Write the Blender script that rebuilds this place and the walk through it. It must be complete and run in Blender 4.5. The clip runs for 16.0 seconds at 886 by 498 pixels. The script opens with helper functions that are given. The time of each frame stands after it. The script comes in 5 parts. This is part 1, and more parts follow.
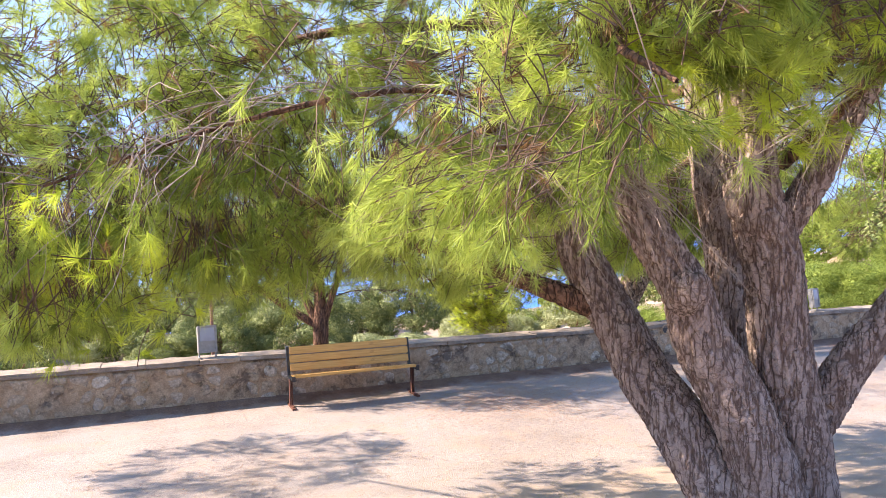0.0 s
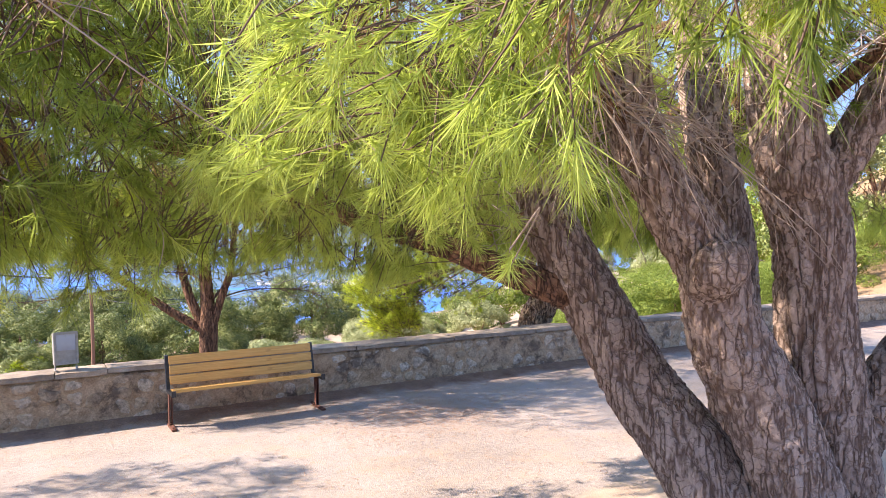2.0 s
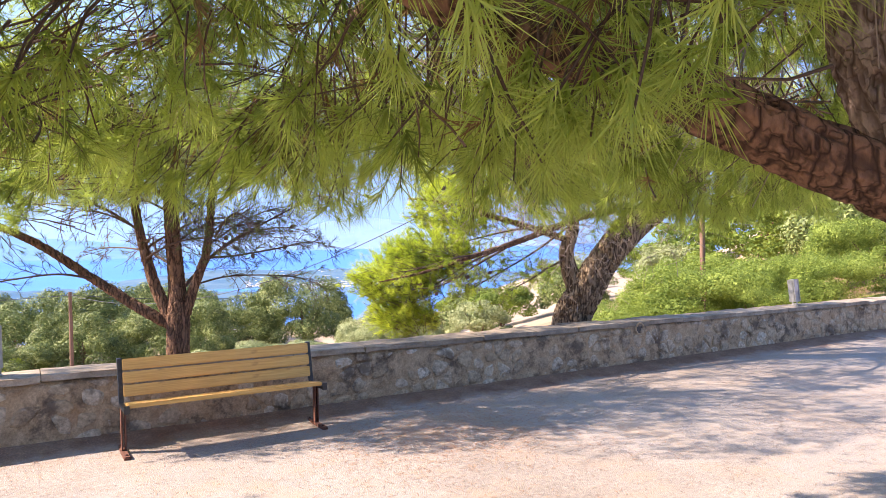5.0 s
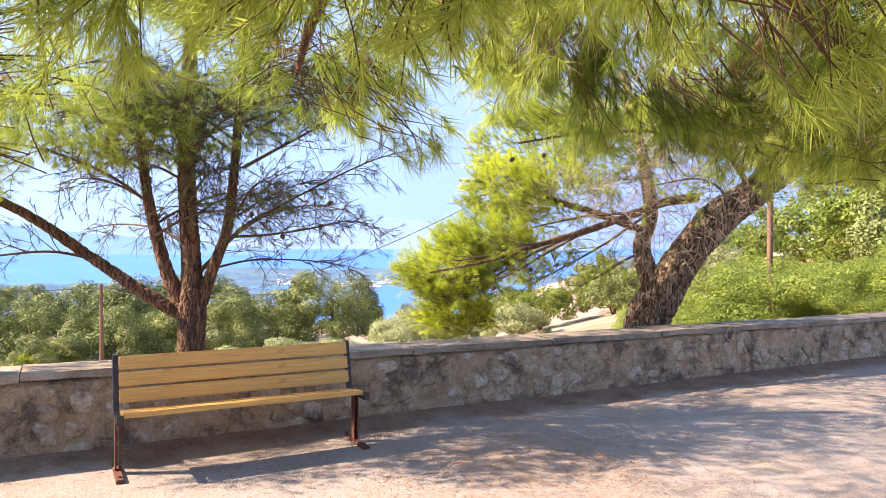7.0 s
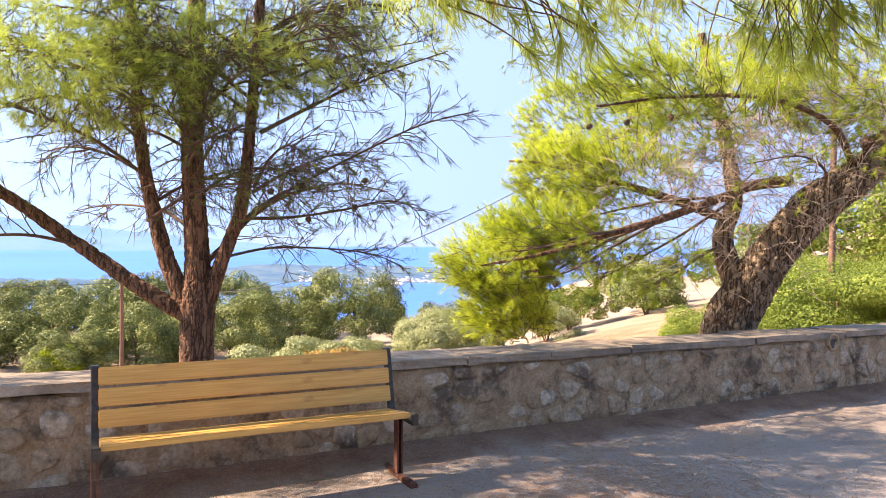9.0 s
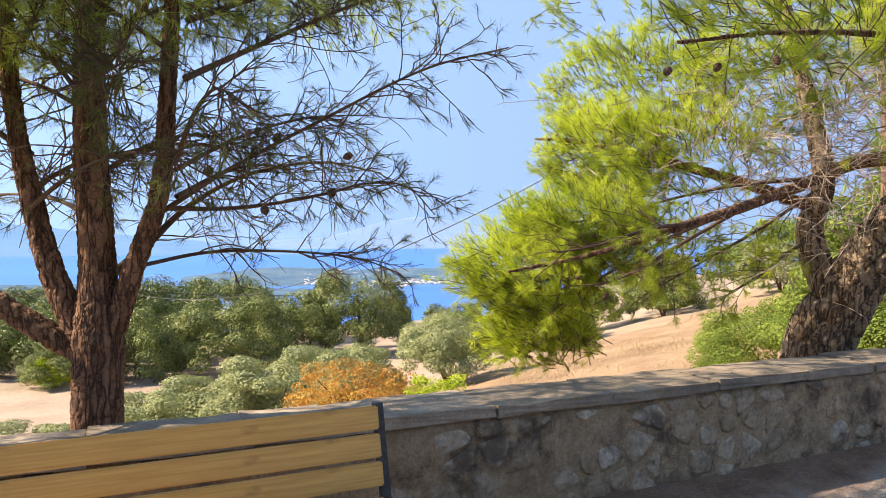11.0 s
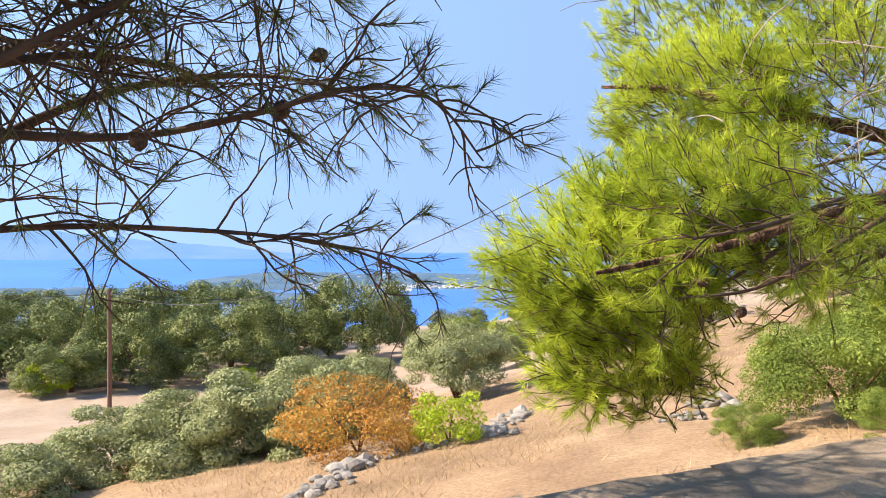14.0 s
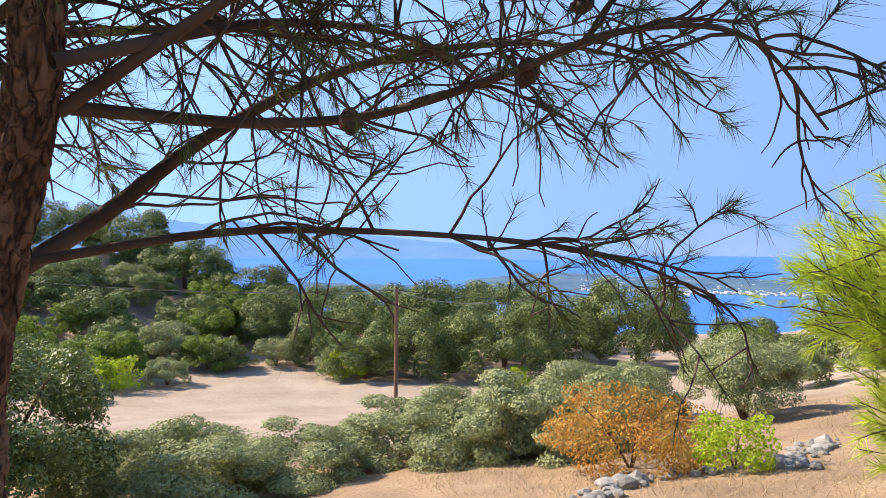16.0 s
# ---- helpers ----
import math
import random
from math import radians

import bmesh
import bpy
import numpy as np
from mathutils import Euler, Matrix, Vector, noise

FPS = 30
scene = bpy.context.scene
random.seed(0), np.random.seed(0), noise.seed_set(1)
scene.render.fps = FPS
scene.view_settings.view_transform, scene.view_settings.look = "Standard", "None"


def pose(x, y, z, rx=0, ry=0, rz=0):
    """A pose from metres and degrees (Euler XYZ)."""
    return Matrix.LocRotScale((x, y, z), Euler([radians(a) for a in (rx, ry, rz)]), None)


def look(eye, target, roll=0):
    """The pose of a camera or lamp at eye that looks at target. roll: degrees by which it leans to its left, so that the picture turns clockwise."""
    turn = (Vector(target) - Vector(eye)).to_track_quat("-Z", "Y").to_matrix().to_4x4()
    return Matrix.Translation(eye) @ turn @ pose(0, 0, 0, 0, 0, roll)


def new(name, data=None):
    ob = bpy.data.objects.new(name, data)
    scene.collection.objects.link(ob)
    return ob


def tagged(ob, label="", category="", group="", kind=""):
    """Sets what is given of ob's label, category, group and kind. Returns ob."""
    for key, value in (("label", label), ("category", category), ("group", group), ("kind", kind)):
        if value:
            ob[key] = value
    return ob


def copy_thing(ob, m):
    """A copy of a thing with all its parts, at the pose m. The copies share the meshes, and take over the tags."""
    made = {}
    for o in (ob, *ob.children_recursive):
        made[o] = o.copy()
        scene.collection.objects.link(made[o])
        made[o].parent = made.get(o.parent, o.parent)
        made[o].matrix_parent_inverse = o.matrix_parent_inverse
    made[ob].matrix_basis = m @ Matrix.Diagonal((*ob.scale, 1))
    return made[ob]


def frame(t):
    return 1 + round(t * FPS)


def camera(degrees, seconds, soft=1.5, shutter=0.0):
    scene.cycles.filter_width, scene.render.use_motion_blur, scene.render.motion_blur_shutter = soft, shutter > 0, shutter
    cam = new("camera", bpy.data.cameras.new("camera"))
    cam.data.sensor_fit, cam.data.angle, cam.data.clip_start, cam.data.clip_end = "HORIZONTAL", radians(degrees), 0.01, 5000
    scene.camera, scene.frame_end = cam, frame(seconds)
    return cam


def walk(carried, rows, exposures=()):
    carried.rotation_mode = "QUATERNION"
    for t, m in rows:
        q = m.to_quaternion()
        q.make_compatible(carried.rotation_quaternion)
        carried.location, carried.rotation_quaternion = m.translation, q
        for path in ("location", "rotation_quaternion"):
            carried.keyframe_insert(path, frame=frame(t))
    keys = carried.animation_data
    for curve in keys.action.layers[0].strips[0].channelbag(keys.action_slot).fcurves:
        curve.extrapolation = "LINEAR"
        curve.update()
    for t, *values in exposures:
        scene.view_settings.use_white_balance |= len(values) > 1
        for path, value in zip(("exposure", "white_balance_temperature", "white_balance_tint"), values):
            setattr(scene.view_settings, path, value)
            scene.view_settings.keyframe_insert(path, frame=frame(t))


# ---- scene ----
cam = camera(62.7, 16.0, soft=0.85)
PATH = [
    (0, (0.826, 0.164, 2.235), (1.574, 2.019, 2.2), -1.4),
    (0.5, (0.861, 0.466, 2.215), (1.63, 2.312, 2.188), -1.1),
    (1, (0.941, 0.747, 2.157), (1.795, 2.556, 2.126), -1.3),
    (1.5, (1.05, 1.037, 2.097), (1.984, 2.805, 2.066), -1.4),
    (2, (1.168, 1.322, 2.055), (2.161, 3.058, 2.027), -1.2),
    (2.5, (1.29, 1.613, 1.978), (2.307, 3.335, 1.955), -1.0),
    (3, (1.363, 1.946, 1.927), (2.385, 3.665, 1.902), -1.0),
    (3.5, (1.454, 2.26, 1.872), (2.478, 3.978, 1.848), -1.0),
    (4, (1.566, 2.552, 1.84), (2.591, 4.27, 1.818), -1.1),
    (6.5, (2.021, 4.269, 1.614), (3.002, 6.012, 1.595), 0.2),
    (7, (2.142, 4.541, 1.579), (3.086, 6.304, 1.563), 0.2),
    (7.5, (2.242, 4.802, 1.567), (3.156, 6.581, 1.551), 0.3),
    (8, (2.312, 5.044, 1.543), (3.214, 6.83, 1.528), 0.4),
    (8.5, (2.361, 5.374, 1.497), (3.256, 7.163, 1.478), 0.5),
    (8.7, (2.389, 5.52, 1.49), (3.283, 7.309, 1.468), 0.6),
    (10.8, (3.069, 7.094, 1.469), (3.951, 8.889, 1.449), -0.4),
    (11, (3.133, 7.236, 1.467), (4.013, 9.031, 1.448), -0.2),
    (11.5, (3.24, 7.569, 1.454), (4.12, 9.365, 1.441), -0.2),
    (12, (3.363, 7.874, 1.437), (4.243, 9.67, 1.425), -0.3),
    (12.5, (3.506, 8.189, 1.425), (4.384, 9.986, 1.41), -0.2),
    (13, (3.623, 8.528, 1.409), (4.497, 10.327, 1.396), -0.3),
    (13.5, (3.769, 8.824, 1.384), (4.639, 10.624, 1.374), -0.3),
    (14, (3.849, 9.03, 1.373), (4.718, 10.831, 1.367), -0.0),
    (14.5, (3.891, 9.224, 1.377), (4.752, 11.029, 1.376), 0.1),
    (15, (3.937, 9.36, 1.384), (4.741, 11.191, 1.385), 0.1),
    (15.5, (3.965, 9.464, 1.375), (4.557, 11.374, 1.374), 0.4),
    (16, (4.022, 9.537, 1.39), (4.18, 11.531, 1.386), 0.4),
]
walk(cam, [(t, look(eye, target, roll)) for t, eye, target, roll in PATH], [(0, 1.9, 7300, 22), (4.2, 1.88, 7300, 21), (6.5, 1.9, 7900, 22), (8.7, 1.92, 8600, 24), (10.8, 1.45, 8400, 15), (12.5, 1.4, 8000, 14), (14.5, 1.3, 7500, 15), (16, 1.12, 7100, 14)])

# ---- light ----
SUN_TO = Vector((-0.86, 0.40, 0.70)).normalized()
world = bpy.data.worlds.new("sky")
scene.world = world
world.use_nodes = True
wn, wl = world.node_tree.nodes, world.node_tree.links
wn.clear()
sky = wn.new("ShaderNodeTexSky")
sky.sky_type, sky.sun_disc = "NISHITA", False
sky.sun_elevation = math.asin(SUN_TO.z)
sky.sun_rotation = math.atan2(SUN_TO.x, SUN_TO.y)
sky.altitude, sky.air_density, sky.dust_density, sky.ozone_density = 400, 0.95, 0.0, 4.0
tc, vm = wn.new("ShaderNodeTexCoord"), wn.new("ShaderNodeVectorMath")
vm.operation = "MAXIMUM"
vm.inputs[1].default_value = (-1, -1, 0.48)
bg, wo = wn.new("ShaderNodeBackground"), wn.new("ShaderNodeOutputWorld")
bg.inputs["Strength"].default_value = 0.165
wl.new(tc.outputs["Generated"], vm.inputs[0])
wl.new(vm.outputs[0], sky.inputs["Vector"])
wl.new(sky.outputs[0], bg.inputs["Color"])
wl.new(bg.outputs[0], wo.inputs[0])

sun = new("sun", bpy.data.lights.new("sun", "SUN"))
sun.data.energy, sun.data.angle, sun.data.color = 4.6, radians(0.55), (1.0, 0.94, 0.84)
sun.matrix_world = look(SUN_TO * 50, (0, 0, 0))


# ---- materials ----
class Mat:
    """A small builder for node materials."""

    def __init__(self, name, rough=0.8, spec=0.3):
        self.m = bpy.data.materials.new(name)
        self.m.use_nodes = True
        self.t = self.m.node_tree
        self.p = self.t.nodes["Principled BSDF"]
        self.p.inputs["Roughness"].default_value = rough
        self.p.inputs["Specular IOR Level"].default_value = spec

    def node(self, kind, **values):
        n = self.t.nodes.new(kind)
        for key, value in values.items():
            n.inputs[key].default_value = value
        return n

    def link(self, a, b):
        self.t.links.new(a, b)

    def coord(self, scale=(1, 1, 1), which="Object"):
        c = self.node("ShaderNodeTexCoord")
        m = self.node("ShaderNodeMapping")
        m.inputs["Scale"].default_value = scale
        self.link(c.outputs[which], m.inputs["Vector"])
        return m.outputs[0]

    def noise(self, at, scale, detail=5, rough=0.6):
        n = self.node("ShaderNodeTexNoise", Scale=scale, Detail=detail, Roughness=rough)
        self.link(at, n.inputs["Vector"])
        return n.outputs["Fac"]

    def cells(self, at, scale, feature="F1"):
        n = self.node("ShaderNodeTexVoronoi", Scale=scale)
        n.feature = feature
        self.link(at, n.inputs["Vector"])
        return n.outputs["Distance"]

    def ramp(self, fac, *stops):
        r = self.node("ShaderNodeValToRGB")
        e = r.color_ramp.elements
        while len(e) < len(stops):
            e.new(0.5)
        for k, (at, col) in enumerate(stops):
            e[k].position = at
            e[k].color = (*col, 1) if isinstance(col, tuple) else (col, col, col, 1)
        self.link(fac, r.inputs[0])
        return r.outputs[0]

    def mix(self, fac, a, b, blend="MIX"):
        n = self.node("ShaderNodeMix")
        n.data_type, n.blend_type = "RGBA", blend
        for value, slot in ((fac, 0), (a, 6), (b, 7)):
            if isinstance(value, (int, float)):
                n.inputs[slot].default_value = value if slot == 0 else (value, value, value, 1)
            elif isinstance(value, tuple):
                n.inputs[slot].default_value = (*value, 1)
            else:
                self.link(value, n.inputs[slot])
        return n.outputs[2]

    def attr(self, name):
        a = self.node("ShaderNodeAttribute")
        a.attribute_name = name
        return a.outputs["Fac"]

    def chance(self):
        return self.node("ShaderNodeObjectInfo").outputs["Random"]

    def color(self, c):
        if isinstance(c, tuple):
            self.p.inputs["Base Color"].default_value = (*c, 1)
        else:
            self.link(c, self.p.inputs["Base Color"])

    def bump(self, height, strength=0.5, distance=0.01):
        b = self.node("ShaderNodeBump", Strength=strength, Distance=distance)
        self.link(height, b.inputs["Height"])
        self.link(b.outputs[0], self.p.inputs["Normal"])

    def through_light(self, color, share):
        """Lets part of the light through, as leaves and needles do."""
        tr, mx = self.node("ShaderNodeBsdfTranslucent"), self.node("ShaderNodeMixShader")
        out = self.t.nodes["Material Output"]
        if isinstance(color, tuple):
            tr.inputs[0].default_value = (*color, 1)
        else:
            self.link(color, tr.inputs[0])
        mx.inputs[0].default_value = share
        self.link(self.p.outputs[0], mx.inputs[1])
        self.link(tr.outputs[0], mx.inputs[2])
        self.link(mx.outputs[0], out.inputs[0])


def foliage_mat(name, dark, mid, light, glow, share=0.35, rough=0.65):
    k = Mat(name, rough, 0.18)
    tone = k.attr("tone")
    big = k.noise(k.coord(), 1.3, 2)
    f = k.mix(0.28, tone, big)
    c = k.ramp(f, (0.2, dark), (0.5, mid), (0.8, light))
    k.color(c)
    k.through_light(k.mix(0.6, c, glow), share)
    return k.m


M_NEEDLE = foliage_mat("pine_needles", (0.06, 0.09, 0.022), (0.23, 0.30, 0.055), (0.49, 0.57, 0.15), (0.47, 0.60, 0.10), 0.46)
M_NEEDLE_SHADED = foliage_mat("pine_needles_shaded", (0.03, 0.045, 0.018), (0.08, 0.11, 0.04), (0.20, 0.23, 0.07), (0.25, 0.3, 0.06), 0.3)
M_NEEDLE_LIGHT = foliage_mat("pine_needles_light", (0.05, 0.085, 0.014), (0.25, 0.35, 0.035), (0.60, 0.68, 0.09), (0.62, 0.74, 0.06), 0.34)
M_OAK = foliage_mat("oak_leaves", (0.022, 0.036, 0.011), (0.12, 0.155, 0.045), (0.40, 0.43, 0.16), (0.30, 0.36, 0.07), 0.08, 0.5)
M_OLIVE = foliage_mat("olive_leaves", (0.13, 0.155, 0.065), (0.27, 0.30, 0.14), (0.44, 0.46, 0.25), (0.35, 0.38, 0.12), 0.22)
M_MASTIC = foliage_mat("mastic_leaves", (0.045, 0.075, 0.014), (0.13, 0.185, 0.035), (0.34, 0.40, 0.085), (0.36, 0.46, 0.06), 0.26)
M_BRIGHT = foliage_mat("bright_leaves", (0.16, 0.24, 0.015), (0.30, 0.40, 0.03), (0.5, 0.56, 0.06), (0.6, 0.7, 0.06), 0.35)
M_RUSSET = foliage_mat("russet_leaves", (0.26, 0.11, 0.03), (0.46, 0.21, 0.05), (0.52, 0.40, 0.10), (0.6, 0.34, 0.06), 0.3)
M_NEEDLE_DEAD = foliage_mat("dead_pine_needles", (0.10, 0.055, 0.025), (0.22, 0.12, 0.055), (0.38, 0.25, 0.12), (0.36, 0.2, 0.08), 0.25)
M_DRY = foliage_mat("dry_grass", (0.22, 0.15, 0.08), (0.38, 0.27, 0.14), (0.55, 0.42, 0.24), (0.5, 0.36, 0.16), 0.2, 0.8)


def bark_mat(name, plate, plate2, gap, cell=26):
    """Grey-brown plates between narrow fissures that run along the trunk, with fine flaking on the plates."""
    k = Mat(name, 0.9, 0.15)
    tint = k.ramp(k.noise(k.coord((1, 1, 0.45)), 9, 4), (0.35, plate), (0.65, plate2))
    flake = k.noise(k.coord((1, 1, 0.4)), 75, 6, 0.75)
    c = k.mix(1.0, tint, k.ramp(flake, (0.25, 0.55), (0.75, 1.25)), "MULTIPLY")

    def fissure(at, scale, wide):
        n = k.noise(at, scale, 2.5, 0.5)
        d = k.node("ShaderNodeMath")
        d.operation = "SUBTRACT"
        d.inputs[1].default_value = 0.5
        k.link(n, d.inputs[0])
        a = k.node("ShaderNodeMath")
        a.operation = "ABSOLUTE"
        k.link(d.outputs[0], a.inputs[0])
        return k.ramp(a.outputs[0], (0.0, 0.0), (wide, 1.0))

    long_ones = fissure(k.coord((1, 1, 0.17)), cell, 0.075)
    cross_ones = fissure(k.coord((0.8, 0.8, 1.0)), cell * 0.8, 0.03)
    f = k.mix(1.0, long_ones, k.mix(0.45, (1.0, 1.0, 1.0), cross_ones), "MULTIPLY")
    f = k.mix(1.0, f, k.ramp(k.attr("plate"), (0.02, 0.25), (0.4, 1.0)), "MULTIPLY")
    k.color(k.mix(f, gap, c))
    k.bump(k.mix(0.3, f, flake), 0.9, 0.012)
    return k.m


M_BARK = bark_mat("grey_pine_bark", (0.43, 0.335, 0.285), (0.32, 0.235, 0.195), (0.115, 0.073, 0.056))
M_BARK_RED = bark_mat("red_pine_bark", (0.28, 0.155, 0.10), (0.19, 0.105, 0.068), (0.05, 0.028, 0.02))
M_BARK_OLD = bark_mat("old_pine_bark", (0.36, 0.275, 0.195), (0.21, 0.145, 0.095), (0.035, 0.022, 0.015), 17)

k = Mat("twig_bark", 0.85, 0.2)
k.color(k.ramp(k.noise(k.coord(), 7, 4), (0.3, (0.065, 0.039, 0.028)), (0.7, (0.15, 0.10, 0.075))))
M_TWIG = k.m
k = Mat("dry_twig", 0.85, 0.2)
k.color(k.ramp(k.noise(k.coord(), 5, 4), (0.3, (0.20, 0.145, 0.115)), (0.7, (0.40, 0.33, 0.28))))
M_DEAD = k.m
k = Mat("pine_cone", 0.7)
k.color(k.ramp(k.noise(k.coord(), 60, 3), (0.3, (0.05, 0.028, 0.018)), (0.7, (0.15, 0.085, 0.055))))
M_CONE = k.m

# rubble stones: grey to ochre, with lichen and dark weather stains
k = Mat("rubble_stone", 0.92, 0.2)
pos = k.node("ShaderNodeNewGeometry").outputs["Position"]
base = k.ramp(k.chance(), (0.0, (0.46, 0.33, 0.20)), (0.35, (0.64, 0.53, 0.41)), (0.7, (0.40, 0.285, 0.18)), (1.0, (0.74, 0.66, 0.54)))
c = k.mix(1.0, base, k.ramp(k.noise(pos, 26, 6, 0.7), (0.3, 0.38), (0.7, 1.3)), "MULTIPLY")
c = k.mix(k.ramp(k.noise(pos, 9, 6, 0.7), (0.45, 0.0), (0.62, 0.7)), c, (0.50, 0.385, 0.265))
c = k.mix(k.ramp(k.noise(pos, 3.2, 6, 0.7), (0.51, 0.0), (0.63, 0.85)), c, (0.13, 0.10, 0.08))
c = k.mix(k.ramp(k.noise(pos, 11, 4, 0.7), (0.62, 0.0), (0.70, 0.65)), c, (0.52, 0.50, 0.45))
k.color(c)
k.bump(k.noise(pos, 32, 9, 0.8), 1.0, 0.03)
M_STONE = k.m

k = Mat("lime_mortar", 0.95, 0.15)
pos = k.node("ShaderNodeNewGeometry").outputs["Position"]
c = k.ramp(k.noise(pos, 7, 6, 0.7), (0.3, (0.38, 0.25, 0.15)), (0.7, (0.66, 0.50, 0.34)))
c = k.mix(k.ramp(k.noise(pos, 3.2, 6, 0.7), (0.51, 0.0), (0.63, 0.85)), c, (0.13, 0.10, 0.08))
c = k.mix(1.0, c, k.ramp(k.noise(pos, 60, 4, 0.7), (0.3, 0.65), (0.7, 1.15)), "MULTIPLY")
k.color(c)
k.bump(k.noise(pos, 26, 9, 0.8), 1.0, 0.04)
M_MORTAR = k.m

k = Mat("coping_concrete", 0.9, 0.2)
pos = k.node("ShaderNodeNewGeometry").outputs["Position"]
c = k.ramp(k.noise(pos, 5, 6, 0.65), (0.3, (0.22, 0.17, 0.125)), (0.68, (0.43, 0.35, 0.27)))
c = k.mix(1.0, c, k.ramp(k.chance(), (0, 0.82), (1, 1.1)), "MULTIPLY")
c = k.mix(k.ramp(k.noise(pos, 1.7, 5, 0.7), (0.46, 0.0), (0.64, 0.75)), c, (0.14, 0.12, 0.10))
c = k.mix(1.0, c, k.ramp(k.noise(pos, 70, 4, 0.7), (0.3, 0.75), (0.7, 1.12)), "MULTIPLY")
k.color(c)
k.bump(k.noise(pos, 55, 8, 0.7), 0.7, 0.008)
M_COPING = k.m

# the ground: pale worn paving this side of the wall, dry earth and dead grass beyond
k = Mat("ground", 0.93, 0.2)
pos = k.node("ShaderNodeNewGeometry").outputs["Position"]
sep = k.node("ShaderNodeSeparateXYZ")
k.link(pos, sep.inputs[0])
pave = k.ramp(k.noise(pos, 0.9, 6, 0.6), (0.3, (0.225, 0.19, 0.165)), (0.7, (0.33, 0.28, 0.245)))
grit = k.ramp(k.cells(pos, 95), (0.1, 0.72), (0.6, 1.12))
pave = k.mix(1.0, pave, grit, "MULTIPLY")
pave = k.mix(1.0, pave, k.ramp(k.noise(pos, 24, 8, 0.8), (0.3, 0.6), (0.7, 1.22)), "MULTIPLY")
pave = k.mix(k.ramp(k.noise(pos, 0.5, 4, 0.6), (0.47, 0.0), (0.55, 0.55)), pave, k.ramp(k.noise(pos, 40, 6, 0.8), (0.3, (0.21, 0.185, 0.165)), (0.7, (0.38, 0.34, 0.31))))
pave = k.mix(k.ramp(k.noise(pos, 1.7, 6, 0.7), (0.5, 0.0), (0.66, 0.7)), pave, (0.31, 0.24, 0.185))
wob = k.node("ShaderNodeMix")
wob.data_type, wob.blend_type = "RGBA", "ADD"
wn2 = k.node("ShaderNodeTexNoise", Scale=2.6, Detail=5)
k.link(pos, wn2.inputs["Vector"])
wob.inputs[0].default_value = 0.35
k.link(pos, wob.inputs[6])
k.link(wn2.outputs["Color"], wob.inputs[7])
crack = k.cells(wob.outputs[2], 0.42, "DISTANCE_TO_EDGE")
rare = k.ramp(k.noise(pos, 0.45, 3), (0.5, 0.0), (0.62, 0.6))
pave = k.mix(k.mix(1.0, k.ramp(crack, (0.0, 1.0), (0.006, 0.0)), rare, "MULTIPLY"), pave, (0.16, 0.125, 0.10))
red = k.ramp(k.noise(pos, 3.5, 5, 0.7), (0.3, (0.155, 0.09, 0.064)), (0.7, (0.28, 0.19, 0.14)))
red = k.mix(1.0, red, k.ramp(k.noise(pos, 55, 5, 0.7), (0.3, 0.6), (0.7, 1.25)), "MULTIPLY")
edge = k.node("ShaderNodeMath")
edge.operation = "MULTIPLY_ADD"
k.link(k.noise(pos, 1.6, 5, 0.65), edge.inputs[0])
edge.inputs[1].default_value = 0.9
k.link(sep.outputs[1], edge.inputs[2])
strip = k.node("ShaderNodeMapRange")
strip.inputs[1].default_value, strip.inputs[2].default_value = 10.46, 10.66
k.link(edge.outputs[0], strip.inputs[0])
near = k.mix(strip.outputs[0], pave, red)
yard = k.node("ShaderNodeMapRange")
yard.inputs[1].default_value, yard.inputs[2].default_value = 6.35, 6.2
k.link(edge.outputs[0], yard.inputs[0])
earthy = k.ramp(k.noise(pos, 2.2, 6, 0.65), (0.3, (0.29, 0.22, 0.165)), (0.7, (0.41, 0.33, 0.255)))
near = k.mix(yard.outputs[0], near, earthy)
dry = k.ramp(k.noise(pos, 0.55, 7, 0.65), (0.3, (0.22, 0.14, 0.08)), (0.55, (0.33, 0.22, 0.13)), (0.75, (0.42, 0.31, 0.19)))
dry = k.mix(1.0, dry, k.ramp(k.noise(pos, 14, 6, 0.75), (0.28, 0.55), (0.72, 1.2)), "MULTIPLY")
field = k.ramp(k.noise(pos, 0.3, 6, 0.6), (0.3, (0.29, 0.215, 0.155)), (0.7, (0.40, 0.315, 0.24)))
field = k.mix(1.0, field, k.ramp(k.noise(pos, 4, 6, 0.75), (0.28, 0.8), (0.72, 1.1)), "MULTIPLY")
far = k.node("ShaderNodeMapRange")
far.inputs[1].default_value, far.inputs[2].default_value = 30, 36
k.link(sep.outputs[1], far.inputs[0])
slope = k.mix(far.outputs[0], dry, field)
beyond = k.node("ShaderNodeMath")
beyond.operation = "GREATER_THAN"
beyond.inputs[1].default_value = 10.6
k.link(sep.outputs[1], beyond.inputs[0])
k.color(k.mix(beyond.outputs[0], near, slope))
k.bump(k.mix(0.5, k.noise(pos, 60, 8, 0.75), k.cells(pos, 95)), 0.5, 0.01)
M_GROUND = k.m

